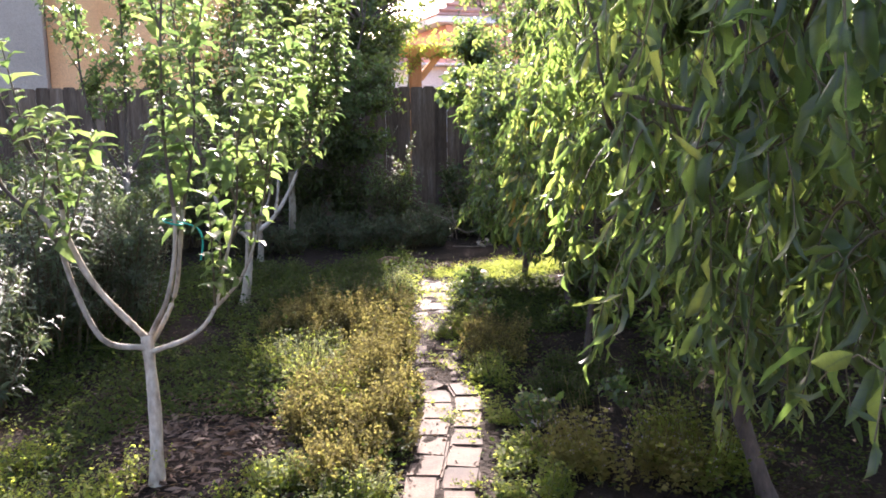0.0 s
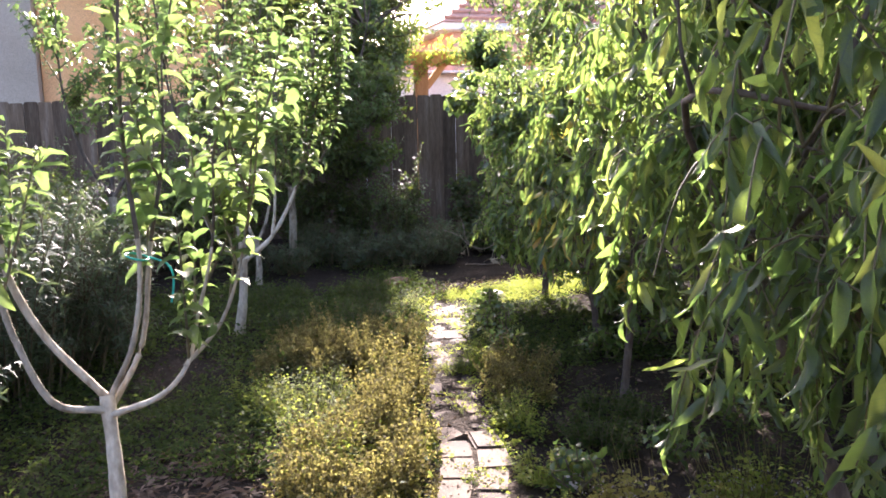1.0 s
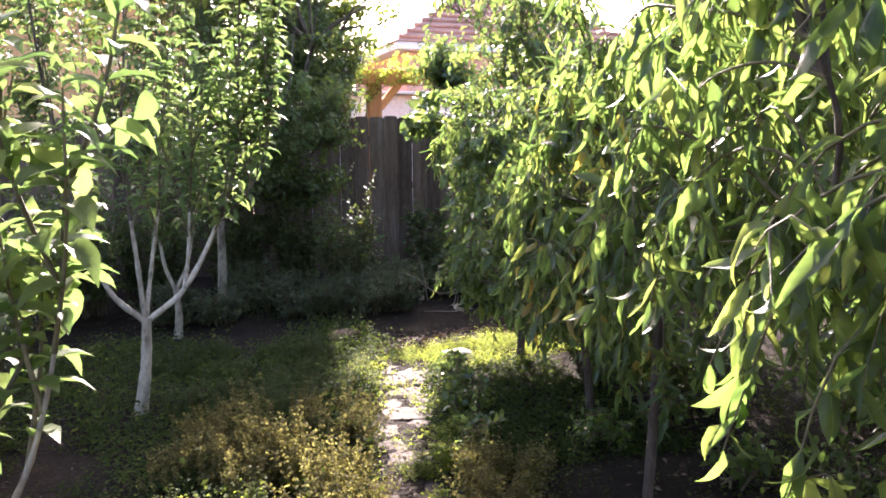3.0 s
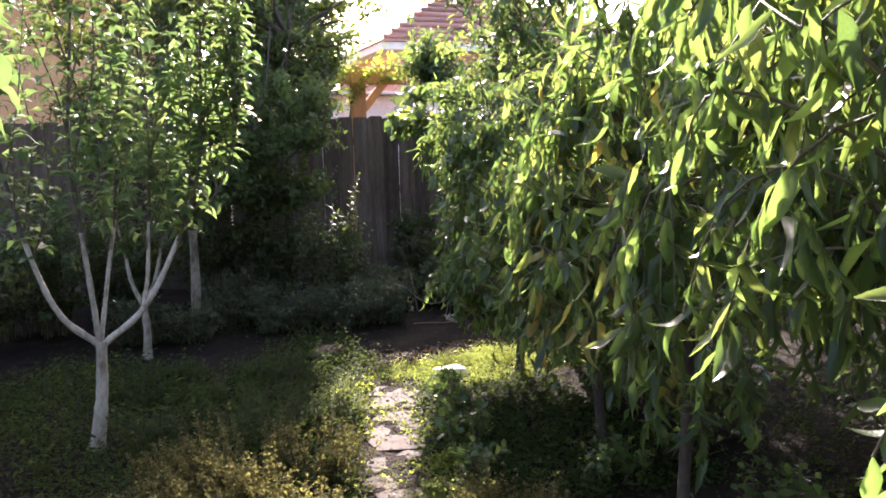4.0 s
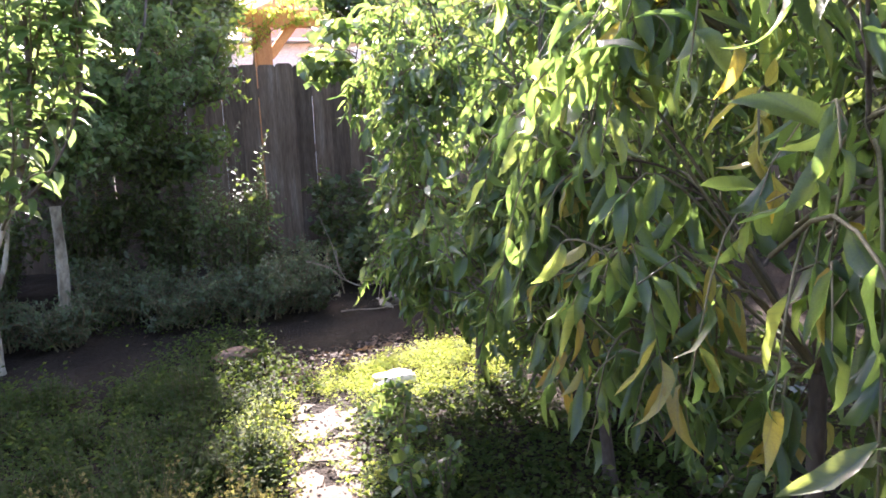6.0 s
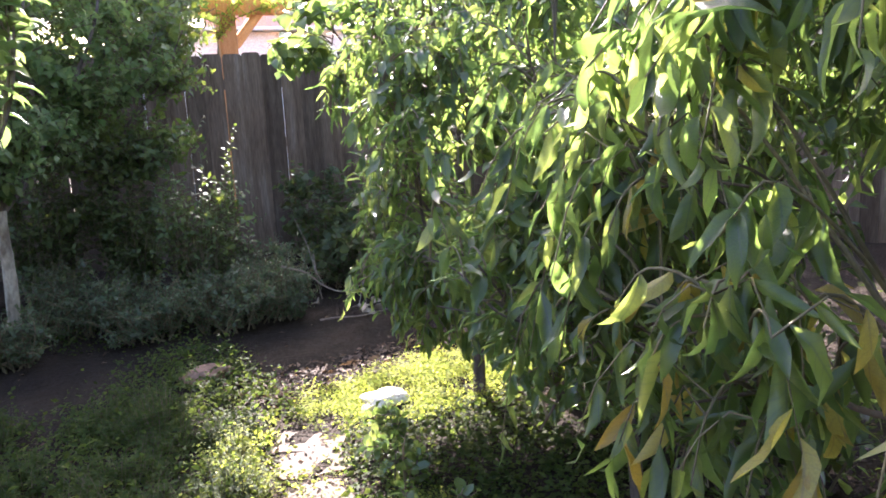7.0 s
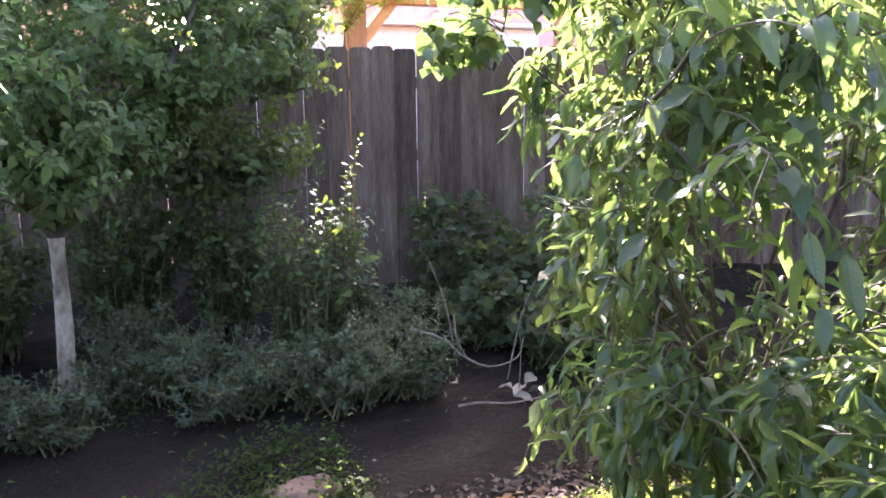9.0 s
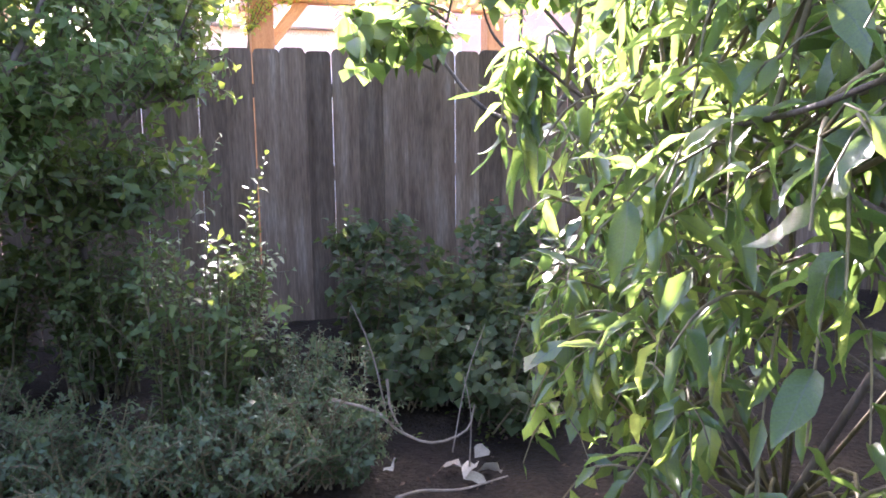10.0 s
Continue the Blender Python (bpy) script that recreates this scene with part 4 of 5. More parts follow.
# the tall plum arching over the sunlit weeds
FORK = (1.77, 6.0, 0.55)
plum = drooping_tree("plum_tree", (1.66, 5.82, -0.02), FORK, fan(FORK, [
    (1.1, 6.0, 1.5), (1.0, 5.3, 1.45), (2.1, 5.6, 1.8), (1.16, 5.75, 0.98), (1.2, 5.5, 0.75), (1.5, 4.95, 1.25), (1.3, 6.6, 1.9), (1.12, 5.7, 1.7), (1.4, 5.9, 1.7),
    (1.75, 5.8, 1.7), (1.3, 5.3, 1.6), (2.3, 5.0, 1.5), (2.3, 5.8, 2.2), (1.55, 7.1, 2.0), (2.0, 6.6, 1.3), (1.9, 7.2, 1.9), (2.4, 6.6, 1.8), (1.0, 5.15, 1.25), (1.3, 5.95, 0.6),
    (1.35, 6.4, 2.5), (2.2, 6.5, 2.7), (2.2, 5.4, 1.9), (1.85, 6.6, 2.6), (1.35, 6.55, 2.5), (2.2, 6.0, 1.2), (1.9, 5.4, 1.0),
    (2.6, 6.4, 2.9), (1.45, 5.6, 0.55), (1.6, 5.2, 0.8), (1.7, 6.3, 0.9), (2.0, 5.7, 0.7), (1.4, 5.9, 1.1),
    (1.2, 5.4, 1.1), (1.35, 5.3, 1.45), (1.5, 5.4, 0.95), (1.6, 5.6, 1.4), (1.3, 5.7, 1.6), (1.8, 5.5, 1.2), (1.25, 5.55, 1.3),
    (1.5, 6.5, 0.8), (1.7, 6.6, 0.9), (1.6, 6.3, 0.7), (1.85, 6.4, 0.75), (1.5, 6.2, 0.95), (1.48, 6.35, 1.05),
    (1.6, 5.9, 2.3), (1.8, 6.1, 2.7), (1.5, 6.0, 2.05), (1.95, 5.8, 2.4), (1.7, 5.6, 2.1), (1.55, 6.3, 2.8), (2.05, 6.2, 2.9), (1.75, 5.9, 3.0)])
    + [[FORK, (1.5, 6.25, 1.1), (1.45, 6.3, 1.5), (1.44, 6.3, 2.1)]],
    "plum tree with glossy leaves arching over sunlit weeds", 680, 0.42, 0.5, 0.088, PLUM_SHAPES + PEACH_SHAPES[:2], GLOSSY, 0.034, 290, r=0.03, floor=0.2, limb=0.36, style="spread", clear=0.55, start=0.05, group="plum trees",
    keep=lambda P: beside_way(P) & (P[..., 2] < 3.3) & ~((P[..., 1] > 6.05) & (np.abs(P[..., 2] - 1.38 - 0.527 * (P[..., 1] - 5.7)) < 0.3) & (P[..., 0] < 2.0 + 0.315 * (P[..., 1] - 5.7))) & ~((P[..., 1] > 5.9) & (np.abs(P[..., 2] - 0.1 - 0.527 * (P[..., 1] - 6.05)) < 0.16) & (np.abs(P[..., 0] - 1.4 - 0.315 * (P[..., 1] - 6.05)) < 0.35)))
sprays(plum, [[FORK, (1.4, 6.2, 1.35), (1.18, 6.14, 1.52), (1.12, 6.11, 1.36)], [FORK, (1.4, 6.18, 1.38), (1.2, 6.12, 1.5), (1.16, 6.09, 1.3)], [FORK, (1.42, 6.2, 1.4), (1.25, 6.14, 1.55), (1.2, 6.1, 1.38)]], PEACH_SHAPES, PEACH, 0.1, 0.014, clear=0.3)
sprays(plum, [[FORK, (1.5, 5.8, 0.95), (1.22, 5.75, 0.98), (1.1, 5.74, 0.9)], [FORK, (1.4, 5.75, 1.3), (1.15, 5.72, 1.34), (1.04, 5.74, 1.26)], [FORK, (1.4, 5.4, 1.3), (1.1, 5.2, 1.36), (0.95, 5.15, 1.3)],
              [FORK, (1.5, 5.6, 0.8), (1.3, 5.52, 0.66), (1.2, 5.5, 0.42)], [FORK, (1.6, 6.0, 0.8), (1.42, 6.02, 0.66), (1.33, 6.03, 0.45)]], PLUM_SHAPES, GLOSSY, 0.1, 0.026, "spread")
sprays(plum, [[FORK, (x + 0.12, y + 0.1, z + 0.45), (x, y, z + 0.3), (x + 0.02, y - 0.02, z)] for x, y, z in (
    (1.16, 5.7, 0.46), (1.22, 5.74, 0.36), (1.3, 5.7, 0.34), (1.38, 5.72, 0.32), (1.2, 5.6, 0.5), (1.46, 5.65, 0.3), (1.55, 5.55, 0.3), (1.52, 5.75, 0.26), (1.34, 5.55, 0.42), (1.62, 5.7, 0.24), (1.44, 5.5, 0.34))], PLUM_SHAPES + PEACH_SHAPES[:2], GLOSSY, 0.1, 0.022, spurs=4)
# the taller peach in the second row, added to block sun from the nearest
FORK = (1.45, 2.4, 0.95)
drooping_tree("peach_tree", (1.6, 2.35, -0.02), FORK, fan(FORK, [
    (0.85, 2.3, 2.2), (0.95, 2.7, 2.5), (1.1, 2.1, 2.7), (1.4, 2.6, 3.0), (1.8, 2.3, 2.8), (2.1, 2.8, 2.4), (1.3, 2.9, 2.2), (1.0, 2.4, 1.8), (1.6, 1.8, 2.4), (1.9, 1.9, 1.9), (0.8, 2.5, 2.7), (1.2, 2.3, 1.4), (1.7, 2.7, 1.3)]),
    "tall peach tree added in the second row to block sun", 340, 0.5, 0.7, 0.12, PEACH_SHAPES, PEACH, 0.036, 60, r=0.035, floor=0.5, keep=lambda P: P[..., 0] > 0.7, shoots=False)

# the broad-leaved tree that hangs over the fence side
FORK = (2.55, 7.4, 1.1)
drooping_tree("broad_leaved_tree", (2.6, 7.45, -0.02), FORK, fan(FORK, [
    (1.42, 7.4, 1.78), (1.34, 7.4, 1.65), (1.65, 7.3, 1.88), (1.8, 7.6, 1.7), (2.0, 7.2, 1.9), (2.4, 7.5, 2.1), (2.9, 7.3, 2.2), (2.2, 7.0, 1.8), (2.1, 7.7, 1.85), (2.6, 7.0, 1.4), (2.4, 7.1, 1.0), (2.3, 6.8, 1.3)]),
    "tree with broad bright leaves hanging before the fence", 140, 0.4, 0.4, 0.115, [leaf_shape(0.75, 0.5, 0.2, 6, 0.7), leaf_shape(0.68, 0.9, 0.25, 6, 0.7)], GLOSSY, 0.04, 90, r=0.035, floor=0.5, group="", style="spread",
    keep=lambda P: (P[..., 0] - 0.386 > 0.75 * (P[..., 1] - 4.948)) | ((P[..., 2] > 1.48) & (P[..., 2] < 2.0) & (P[..., 0] - 0.386 > 0.38 * (P[..., 1] - 4.948))))

# trees added to close the garden behind the row and block sun from its soil
for bx, by, sz in ((2.6, 1.2, 1.0), (3.0, 4.2, 1.1), (2.8, 5.3, 1.0), (3.35, 6.5, 1.0), (4.4, 8.3, 1.1), (2.5, 3.5, 1.15), (1.9, 0.4, 1.0)):
    drooping_tree("peach_tree", (bx, by, -0.02), (bx + 0.05, by, 0.7), [
        [(bx + 0.05, by, 0.68), (bx + 0.45 * math.cos(a), by + 0.45 * math.sin(a), 1.2 * sz), (bx + 0.85 * math.cos(a), by + 0.85 * math.sin(a), 1.8 * sz)] for a in (0.3, 1.5, 2.7, 3.9, 5.1)]
        + [[(bx + 0.05, by, 0.68), (bx, by, 1.5), (bx, by, 2.1)]],
        "leafy peach tree in the dim row behind the path", 190, 0.6, 0.6, 0.13, PEACH_SHAPES, PEACH, 0.04, 20, floor=0.35, keep=lambda P: (P[..., 0] > 0.95) & (P[..., 0] - 0.386 > 0.75 * (P[..., 1] - 4.948)), shoots=False)


# ---- shrubs ----
def shrub(name, x, y, height, radius, label, material, shapes, leaf, stems, spacing, style="rise", single=40, spread=0.35, category="shrub", group="", extra=None):
    t = thing(name, x, y, 0, label, category, group)
    sh = []
    for _ in range(stems):
        a, q = rng.uniform(0, 6.28), radius * 0.45 * math.sqrt(rng.random())
        p = np.array([x + q * math.cos(a), y + q * math.sin(a), 0.0])
        b, rr = a + rng.normal(0, 0.7), radius * rng.uniform(0.25, 1)
        e = np.array([x + rr * math.cos(b), y + rr * math.sin(b), height * rng.uniform(0.45, 1.0) * (1 - 0.35 * (rr / radius) ** 2)])
        sh.append(curve_points([p, (p + e) / 2 + np.array([0, 0, height * 0.12]) + rng.normal(0, 0.04, 3), e], 8))
    sp = side_spurs(sh, 4, radius * spread)
    under("stem_work", mesh_of("stem_work", *merge([tube(s, 0.006, 0.002, 5) for s in sh] + [tube(s, 0.003, 0.001, 4) for s in sp]), TWIG), t)["kind"] = "stuff"
    R, P, S = shoot_leaves(sh + sp, spacing, style, leaf, 0.35)
    ok = P[:, 2] > 0.02
    leaves_on(t, shapes, R[ok], P[ok], S[ok], material, single)
    if extra:
        extra(t, [s[-1] for s in sh])
    return t


def blooms(material, size, name="flower", count=9):
    def put(t, tips):
        petal = leaf_shape(0.8, 0.6, 0.3, 4)
        tips = sorted(tips, key=lambda p: -p[2])[:count]
        for p in tips:
            n = 8
            R = frames(np.stack([np.cos(np.arange(n) * 0.785), np.sin(np.arange(n) * 0.785), np.full(n, 0.5)], -1), np.tile([0, 0, 1.0], (n, 1)))
            under(name, mesh_of(name, *scatter(petal, R, np.repeat(p[None], n, 0), np.full(n, size)), material), t, "orange bloom")
    return put


shrub("climbing_shrub", 1.02, 8.35, 1.12, 0.4, "leafy shrub with sunlit tips before the fence", HEDGE, FINE, 0.065, 56, 0.026)
shrub("climbing_shrub", 1.3, 8.45, 1.3, 0.25, "tall thin leafy shrub reaching up the fence", HEDGE, FINE, 0.06, 9, 0.025)
for sx, sy, sh_, sr in ((0.55, 7.85, 0.42, 0.42), (1.0, 7.7, 0.45, 0.4), (1.35, 7.75, 0.42, 0.35), (0.2, 8.2, 0.5, 0.45), (-0.2, 7.75, 0.36, 0.3), (-0.6, 7.9, 0.4, 0.35), (1.45, 8.3, 0.5, 0.35)):
    shrub("herb_shrub", sx, sy, sh_, sr, "low bushy grey-green herb in the shade", GREYGREEN, SMALL_SHAPES, 0.032, 60, 0.013, single=20, group="grey-green herbs")
for sx, sy, sh_, sr in ((2.2, 9.0, 0.95, 0.5), (2.9, 8.8, 1.0, 0.5), (2.5, 8.5, 0.7, 0.4), (2.05, 8.3, 0.5, 0.35), (2.65, 8.0, 0.55, 0.4), (2.25, 7.85, 0.35, 0.3)):
    shrub("geranium", sx, sy, sh_, sr, "shaded shrub with broad grey-green leaves before the fence", GERANIUM, [leaf_shape(0.95, 0.5, 0.25, 5, 1.0), leaf_shape(0.85, 0.9, 0.3, 5, 1.0)], 0.07, 34, 0.03, single=50, group="geraniums", extra=blooms(FLOWER, 0.022, count=3) if sx > 2.8 else None)
for sx, sy, sh_, sr in ((-2.2, 4.7, 1.55, 0.8), (-1.75, 5.2, 1.3, 0.6), (-2.9, 4.0, 1.5, 0.8), (-2.4, 3.6, 1.0, 0.6)):
    shrub("feathery_shrub", sx, sy, sh_, sr, "feathery grey-green shrub in the shade", GREYGREEN, [leaf_shape(0.12, 0.6, 0.2, 3), leaf_shape(0.16, 1.1, 0.2, 3)], 0.08, 62, 0.014, single=10, group="feathery shrubs")
for sx, sy, sh_, sr in ((-3.2, 6.8, 1.5, 0.9), (-1.9, 7.3, 1.2, 0.7), (-1.4, 8.6, 1.6, 0.7), (-2.6, 9.0, 1.5, 0.8), (-0.7, 9.1, 1.1, 0.55), (0.1, 9.3, 1.4, 0.5), (0.7, 9.2, 1.1, 0.4)):
    shrub("hedge_shrub", sx, sy, sh_, sr, "dark leafy shrub growing along the fence", HEDGE, SMALL_SHAPES, 0.064, 58, 0.02, single=10, group="fence shrubs")

# ---- herbs and weeds ----
def herb_sets(x, y, height, radius, stems, per, leaf, lean=0.6, heads=5, head=0.012):
    """Stems, leaves and seed heads of a clump of upright herbs, as corner and face sets."""
    bunch = rng.integers(0, 7, stems)
    ba, bq = rng.uniform(0, 6.28, 7), 0.8 * radius * np.sqrt(rng.random(7))
    bx, by = (bq * np.cos(ba))[bunch] + rng.normal(0, 0.2 * radius, stems), (bq * np.sin(ba))[bunch] + rng.normal(0, 0.2 * radius, stems)
    a, q = np.arctan2(by, bx), np.minimum(np.hypot(bx, by), radius * 1.1)
    B = np.stack([x + q * np.cos(a), y + q * np.sin(a), ground_z(x + q * np.cos(a), y + q * np.sin(a))], -1)
    h = height * rng.uniform(0.5, 1.1, 7)[bunch] * rng.uniform(0.65, 1.0, stems) * (1 - 0.45 * (q / radius) ** 2)
    D = np.stack([np.cos(a) * lean * q / radius + rng.normal(0, 0.12, stems), np.sin(a) * lean * q / radius + rng.normal(0, 0.12, stems), np.ones(stems)], -1)
    T = B + D * h[:, None]
    rod = (np.array([(-0.5, 0, 0), (0.5, 0, 0), (0, 0, 0.8), (-0.3, 1, 0), (0.3, 1, 0), (0, 1, 0.5)]), np.array([(0, 1, 4, 3), (1, 2, 5, 4), (2, 0, 3, 5)]))
    L = np.linalg.norm(T - B, axis=1)
    R = frames(T - B, np.tile([0.3, 0.9, 0.1], (stems, 1)))
    K = R.copy()
    K[:, :, 0] *= (0.0026 / L)[:, None]
    K[:, :, 2] *= (0.0026 / L)[:, None]
    rods = scatter(rod, K, B, L)
    n = stems * per
    s = np.repeat(np.arange(stems), per)
    u = np.tile(np.linspace(0.12, 0.72 if heads else 0.98, per), stems) + rng.normal(0, 0.03, n)
    P = B[s] + (T - B)[s] * u[:, None]
    ang = np.tile(np.arange(per) * 1.57, stems) + rng.normal(0, 0.4, n)
    ax = np.stack([np.cos(ang), np.sin(ang), rng.uniform(-0.1, 0.8, n)], -1)
    P = P + rng.normal(0, 0.01, (n, 3)) * [1, 1, 0.6]
    green = scatter(coarse(SMALL_SHAPES[0], 2), frames(ax, np.tile([0, 0, 1.0], (n, 1)) + 0.4 * rng.normal(size=(n, 3))), P, leaf * rng.uniform(0.5, 1.3, n) * (1.2 - 0.55 * u))
    tops = None
    if heads:
        # whorls of little dry cups up the top of each stem
        n = stems * heads * 4
        s = np.repeat(np.arange(stems), heads * 4)
        node = np.tile(np.repeat(np.linspace(0.6, 1.02, heads), 4), stems) + rng.normal(0, 0.008, n)
        a = rng.uniform(0, 6.28, n)
        out = np.stack([np.cos(a), np.sin(a), rng.uniform(-0.2, 0.9, n)], -1)
        P = B[s] + (T - B)[s] * node[:, None] + out * 0.004
        tops = scatter(coarse(leaf_shape(0.75, 0.5, 0.5, 3), 2), frames(out, random_dirs(n)), P, head * rng.uniform(0.6, 1.4, n))
    return rods, green, tops


def herb_clump(name, x, y, height, radius, label, leaf_mat=WEED, head_mat=SEED, stems=110, per=12, leaf=0.02, heads=5, head=0.012, group="", category="herb"):
    t = thing(name, x, y, 0, label, category, group)
    rods, green, tops = herb_sets(x, y, height, radius, stems, per, leaf, heads=heads, head=head)
    tagged(under("stem_work", mesh_of("stem_work", *rods, SEED if tops else TWIG), t), kind="stuff")
    tagged(under("leafage", mesh_of("leafage", *green, leaf_mat), t), kind="stuff")
    if tops:
        tagged(under("seed_growth", mesh_of("seed_growth", *tops, head_mat), t), kind="stuff")
    return t


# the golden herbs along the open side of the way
# kinds 2 and 3 take the leaf copy that has shade in its colour
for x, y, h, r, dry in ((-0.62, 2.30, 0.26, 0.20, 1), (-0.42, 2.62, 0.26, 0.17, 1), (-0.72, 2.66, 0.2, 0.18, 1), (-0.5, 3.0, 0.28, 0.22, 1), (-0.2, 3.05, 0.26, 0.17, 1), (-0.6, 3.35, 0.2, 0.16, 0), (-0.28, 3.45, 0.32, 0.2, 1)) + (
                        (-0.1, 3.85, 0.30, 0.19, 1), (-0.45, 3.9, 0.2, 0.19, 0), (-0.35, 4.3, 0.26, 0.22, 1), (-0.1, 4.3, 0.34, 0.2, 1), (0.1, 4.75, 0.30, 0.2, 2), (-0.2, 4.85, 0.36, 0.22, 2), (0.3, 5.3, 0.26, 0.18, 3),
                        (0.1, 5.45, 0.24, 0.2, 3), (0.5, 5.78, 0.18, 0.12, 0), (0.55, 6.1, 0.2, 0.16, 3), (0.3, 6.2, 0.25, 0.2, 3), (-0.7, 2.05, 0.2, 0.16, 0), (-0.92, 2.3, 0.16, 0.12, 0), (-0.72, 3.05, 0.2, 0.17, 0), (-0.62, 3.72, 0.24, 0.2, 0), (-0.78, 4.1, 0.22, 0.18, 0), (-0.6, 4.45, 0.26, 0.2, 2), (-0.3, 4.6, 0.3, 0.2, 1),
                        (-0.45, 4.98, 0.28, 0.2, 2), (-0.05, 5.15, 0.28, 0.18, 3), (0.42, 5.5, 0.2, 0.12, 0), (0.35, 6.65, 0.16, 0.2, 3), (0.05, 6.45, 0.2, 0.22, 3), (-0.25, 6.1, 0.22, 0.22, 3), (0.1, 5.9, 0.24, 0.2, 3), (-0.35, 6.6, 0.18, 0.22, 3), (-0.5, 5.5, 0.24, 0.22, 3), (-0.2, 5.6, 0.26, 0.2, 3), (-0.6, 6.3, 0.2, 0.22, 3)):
    herb_clump("oregano", x, y, h * (1.25 if y < 4.2 else 1.0), r * 0.9, ("bushy green herb beside the paved way", "golden drying herb with brown seed heads", "brown drying herb gone to seed, leaves toned as in shade", "bushy green weed with shade put into its tone")[dry], (WEED, (SUNLEAF, DRYHERB, DRYHERB)[int(10 * y) % 3], SHADEWEED, SHADEWEED)[dry], SEED, (150, 130, 120, 80)[dry], (16, 13, 9, 18)[dry], (0.023, 0.023, 0.023, 0.028)[dry], (0, 6, 6, 0)[dry], 0.012, "herbs along the way")
# the far side of the way
for x, y, h, r, dry in ((0.42, 3.3, 0.2, 0.14, 0), (0.5, 3.65, 0.26, 0.17, 1), (0.66, 3.95, 0.30, 0.17, 1), (0.55, 4.25, 0.2, 0.14, 0), (0.28, 2.75, 0.14, 0.12, 0), (0.12, 2.25, 0.15, 0.14, 0), (0.05, 1.95, 0.16, 0.14, 0),
                        (0.86, 4.95, 0.14, 0.14, 0), (0.75, 4.55, 0.16, 0.14, 0)):
    herb_clump("oregano", x, y, h, r, ("bushy green herb beside the paved way", "golden drying herb with brown seed heads")[dry], (WEED, DRYHERB)[dry], SEED, 110, (15, 9)[dry], 0.025, (0, 6)[dry], 0.012, "herbs along the way")
herb_clump("flowering_herb", 0.45, 1.98, 0.50, 0.30, "bushy herb with small pale flowers in dappled sun", DRYHERB, PALEFLOWER, 190, 18, 0.032, 1, 0.007)
herb_clump("flowering_herb", 0.78, 1.95, 0.45, 0.22, "bushy herb with small pale flowers in dappled sun", WEED, PALEFLOWER, 130, 18, 0.032, 1, 0.007)
# tufts added over sunlit soil, their shade put into the leaf colour
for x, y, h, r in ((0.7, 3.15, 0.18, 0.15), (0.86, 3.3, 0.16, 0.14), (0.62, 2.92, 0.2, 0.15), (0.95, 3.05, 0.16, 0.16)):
    herb_clump("weed_tuft", x, y, h, r, "leafy weed tuft under the peach trees, toned as in shade", SHADEWEED, SEED, 80, 14, 0.028, 0, group="shaded weed tufts")
herb_clump("weed_tuft", 0.34, 4.22, 0.13, 0.075, "round green weed tuft growing between the pavers", WEED, SEED, 60, 10, 0.018, 0)
# tufts in the brightened leaf copy, sunlight being part of its colour
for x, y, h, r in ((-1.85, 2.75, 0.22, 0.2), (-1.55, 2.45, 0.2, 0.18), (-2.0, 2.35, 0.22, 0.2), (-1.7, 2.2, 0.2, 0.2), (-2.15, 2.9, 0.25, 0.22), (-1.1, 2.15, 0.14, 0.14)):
    herb_clump("weed_tuft", x, y, h, r, "leafy weed tuft on bare soil, toned as sunlit", SUNLEAF, SEED, 90, 12, 0.024, 0, group="weed tufts")

BROAD = [leaf_shape(0.7, 0.6, 0.3, 5, 0.95), leaf_shape(0.62, 0.9, 0.35, 5, 0.95)]
for x, y, h, r in ((0.95, 5.2, 0.26, 0.17), (0.82, 4.75, 0.26, 0.16), (0.72, 4.35, 0.24, 0.15), (1.02, 5.55, 0.2, 0.15), (0.32, 2.55, 0.2, 0.12), (0.9, 2.7, 0.16, 0.18), (1.35, 3.0, 0.2, 0.2), (1.3, 4.2, 0.18, 0.2), (1.75, 4.3, 0.25, 0.25), (1.6, 3.6, 0.25, 0.22), (2.05, 4.8, 0.3, 0.25), (1.9, 3.2, 0.3, 0.25)):
    shrub("leafy_plant", x, y, h, r, "low leafy plant with shiny leaves in the shade", GLOSSY, BROAD, 0.055, 12, 0.034, single=15, category="plant", group="leafy plants")
for x, y, h_, r_ in ((2.3, 3.1, 0.9, 0.45), (2.75, 3.8, 0.9, 0.45), (2.1, 2.2, 0.8, 0.4), (2.9, 2.9, 1.0, 0.5), (1.95, 5.1, 0.6, 0.35), (2.1, 4.5, 0.6, 0.35), (2.3, 5.6, 0.6, 0.38)):
    shrub("plum_shoots", x, y, h_, r_, "low thicket of glossy plum shoots in the shade", GLOSSY, PLUM_SHAPES, 0.09, 26, 0.03, single=40, category="shrub", group="plum shoots")
shrub("sapling", -2.25, 3.1, 0.55, 0.14, "thin leafy sapling standing in the shade", GLOSSY, BROAD, 0.085, 4, 0.035, single=40, category="plant", spread=0.3)


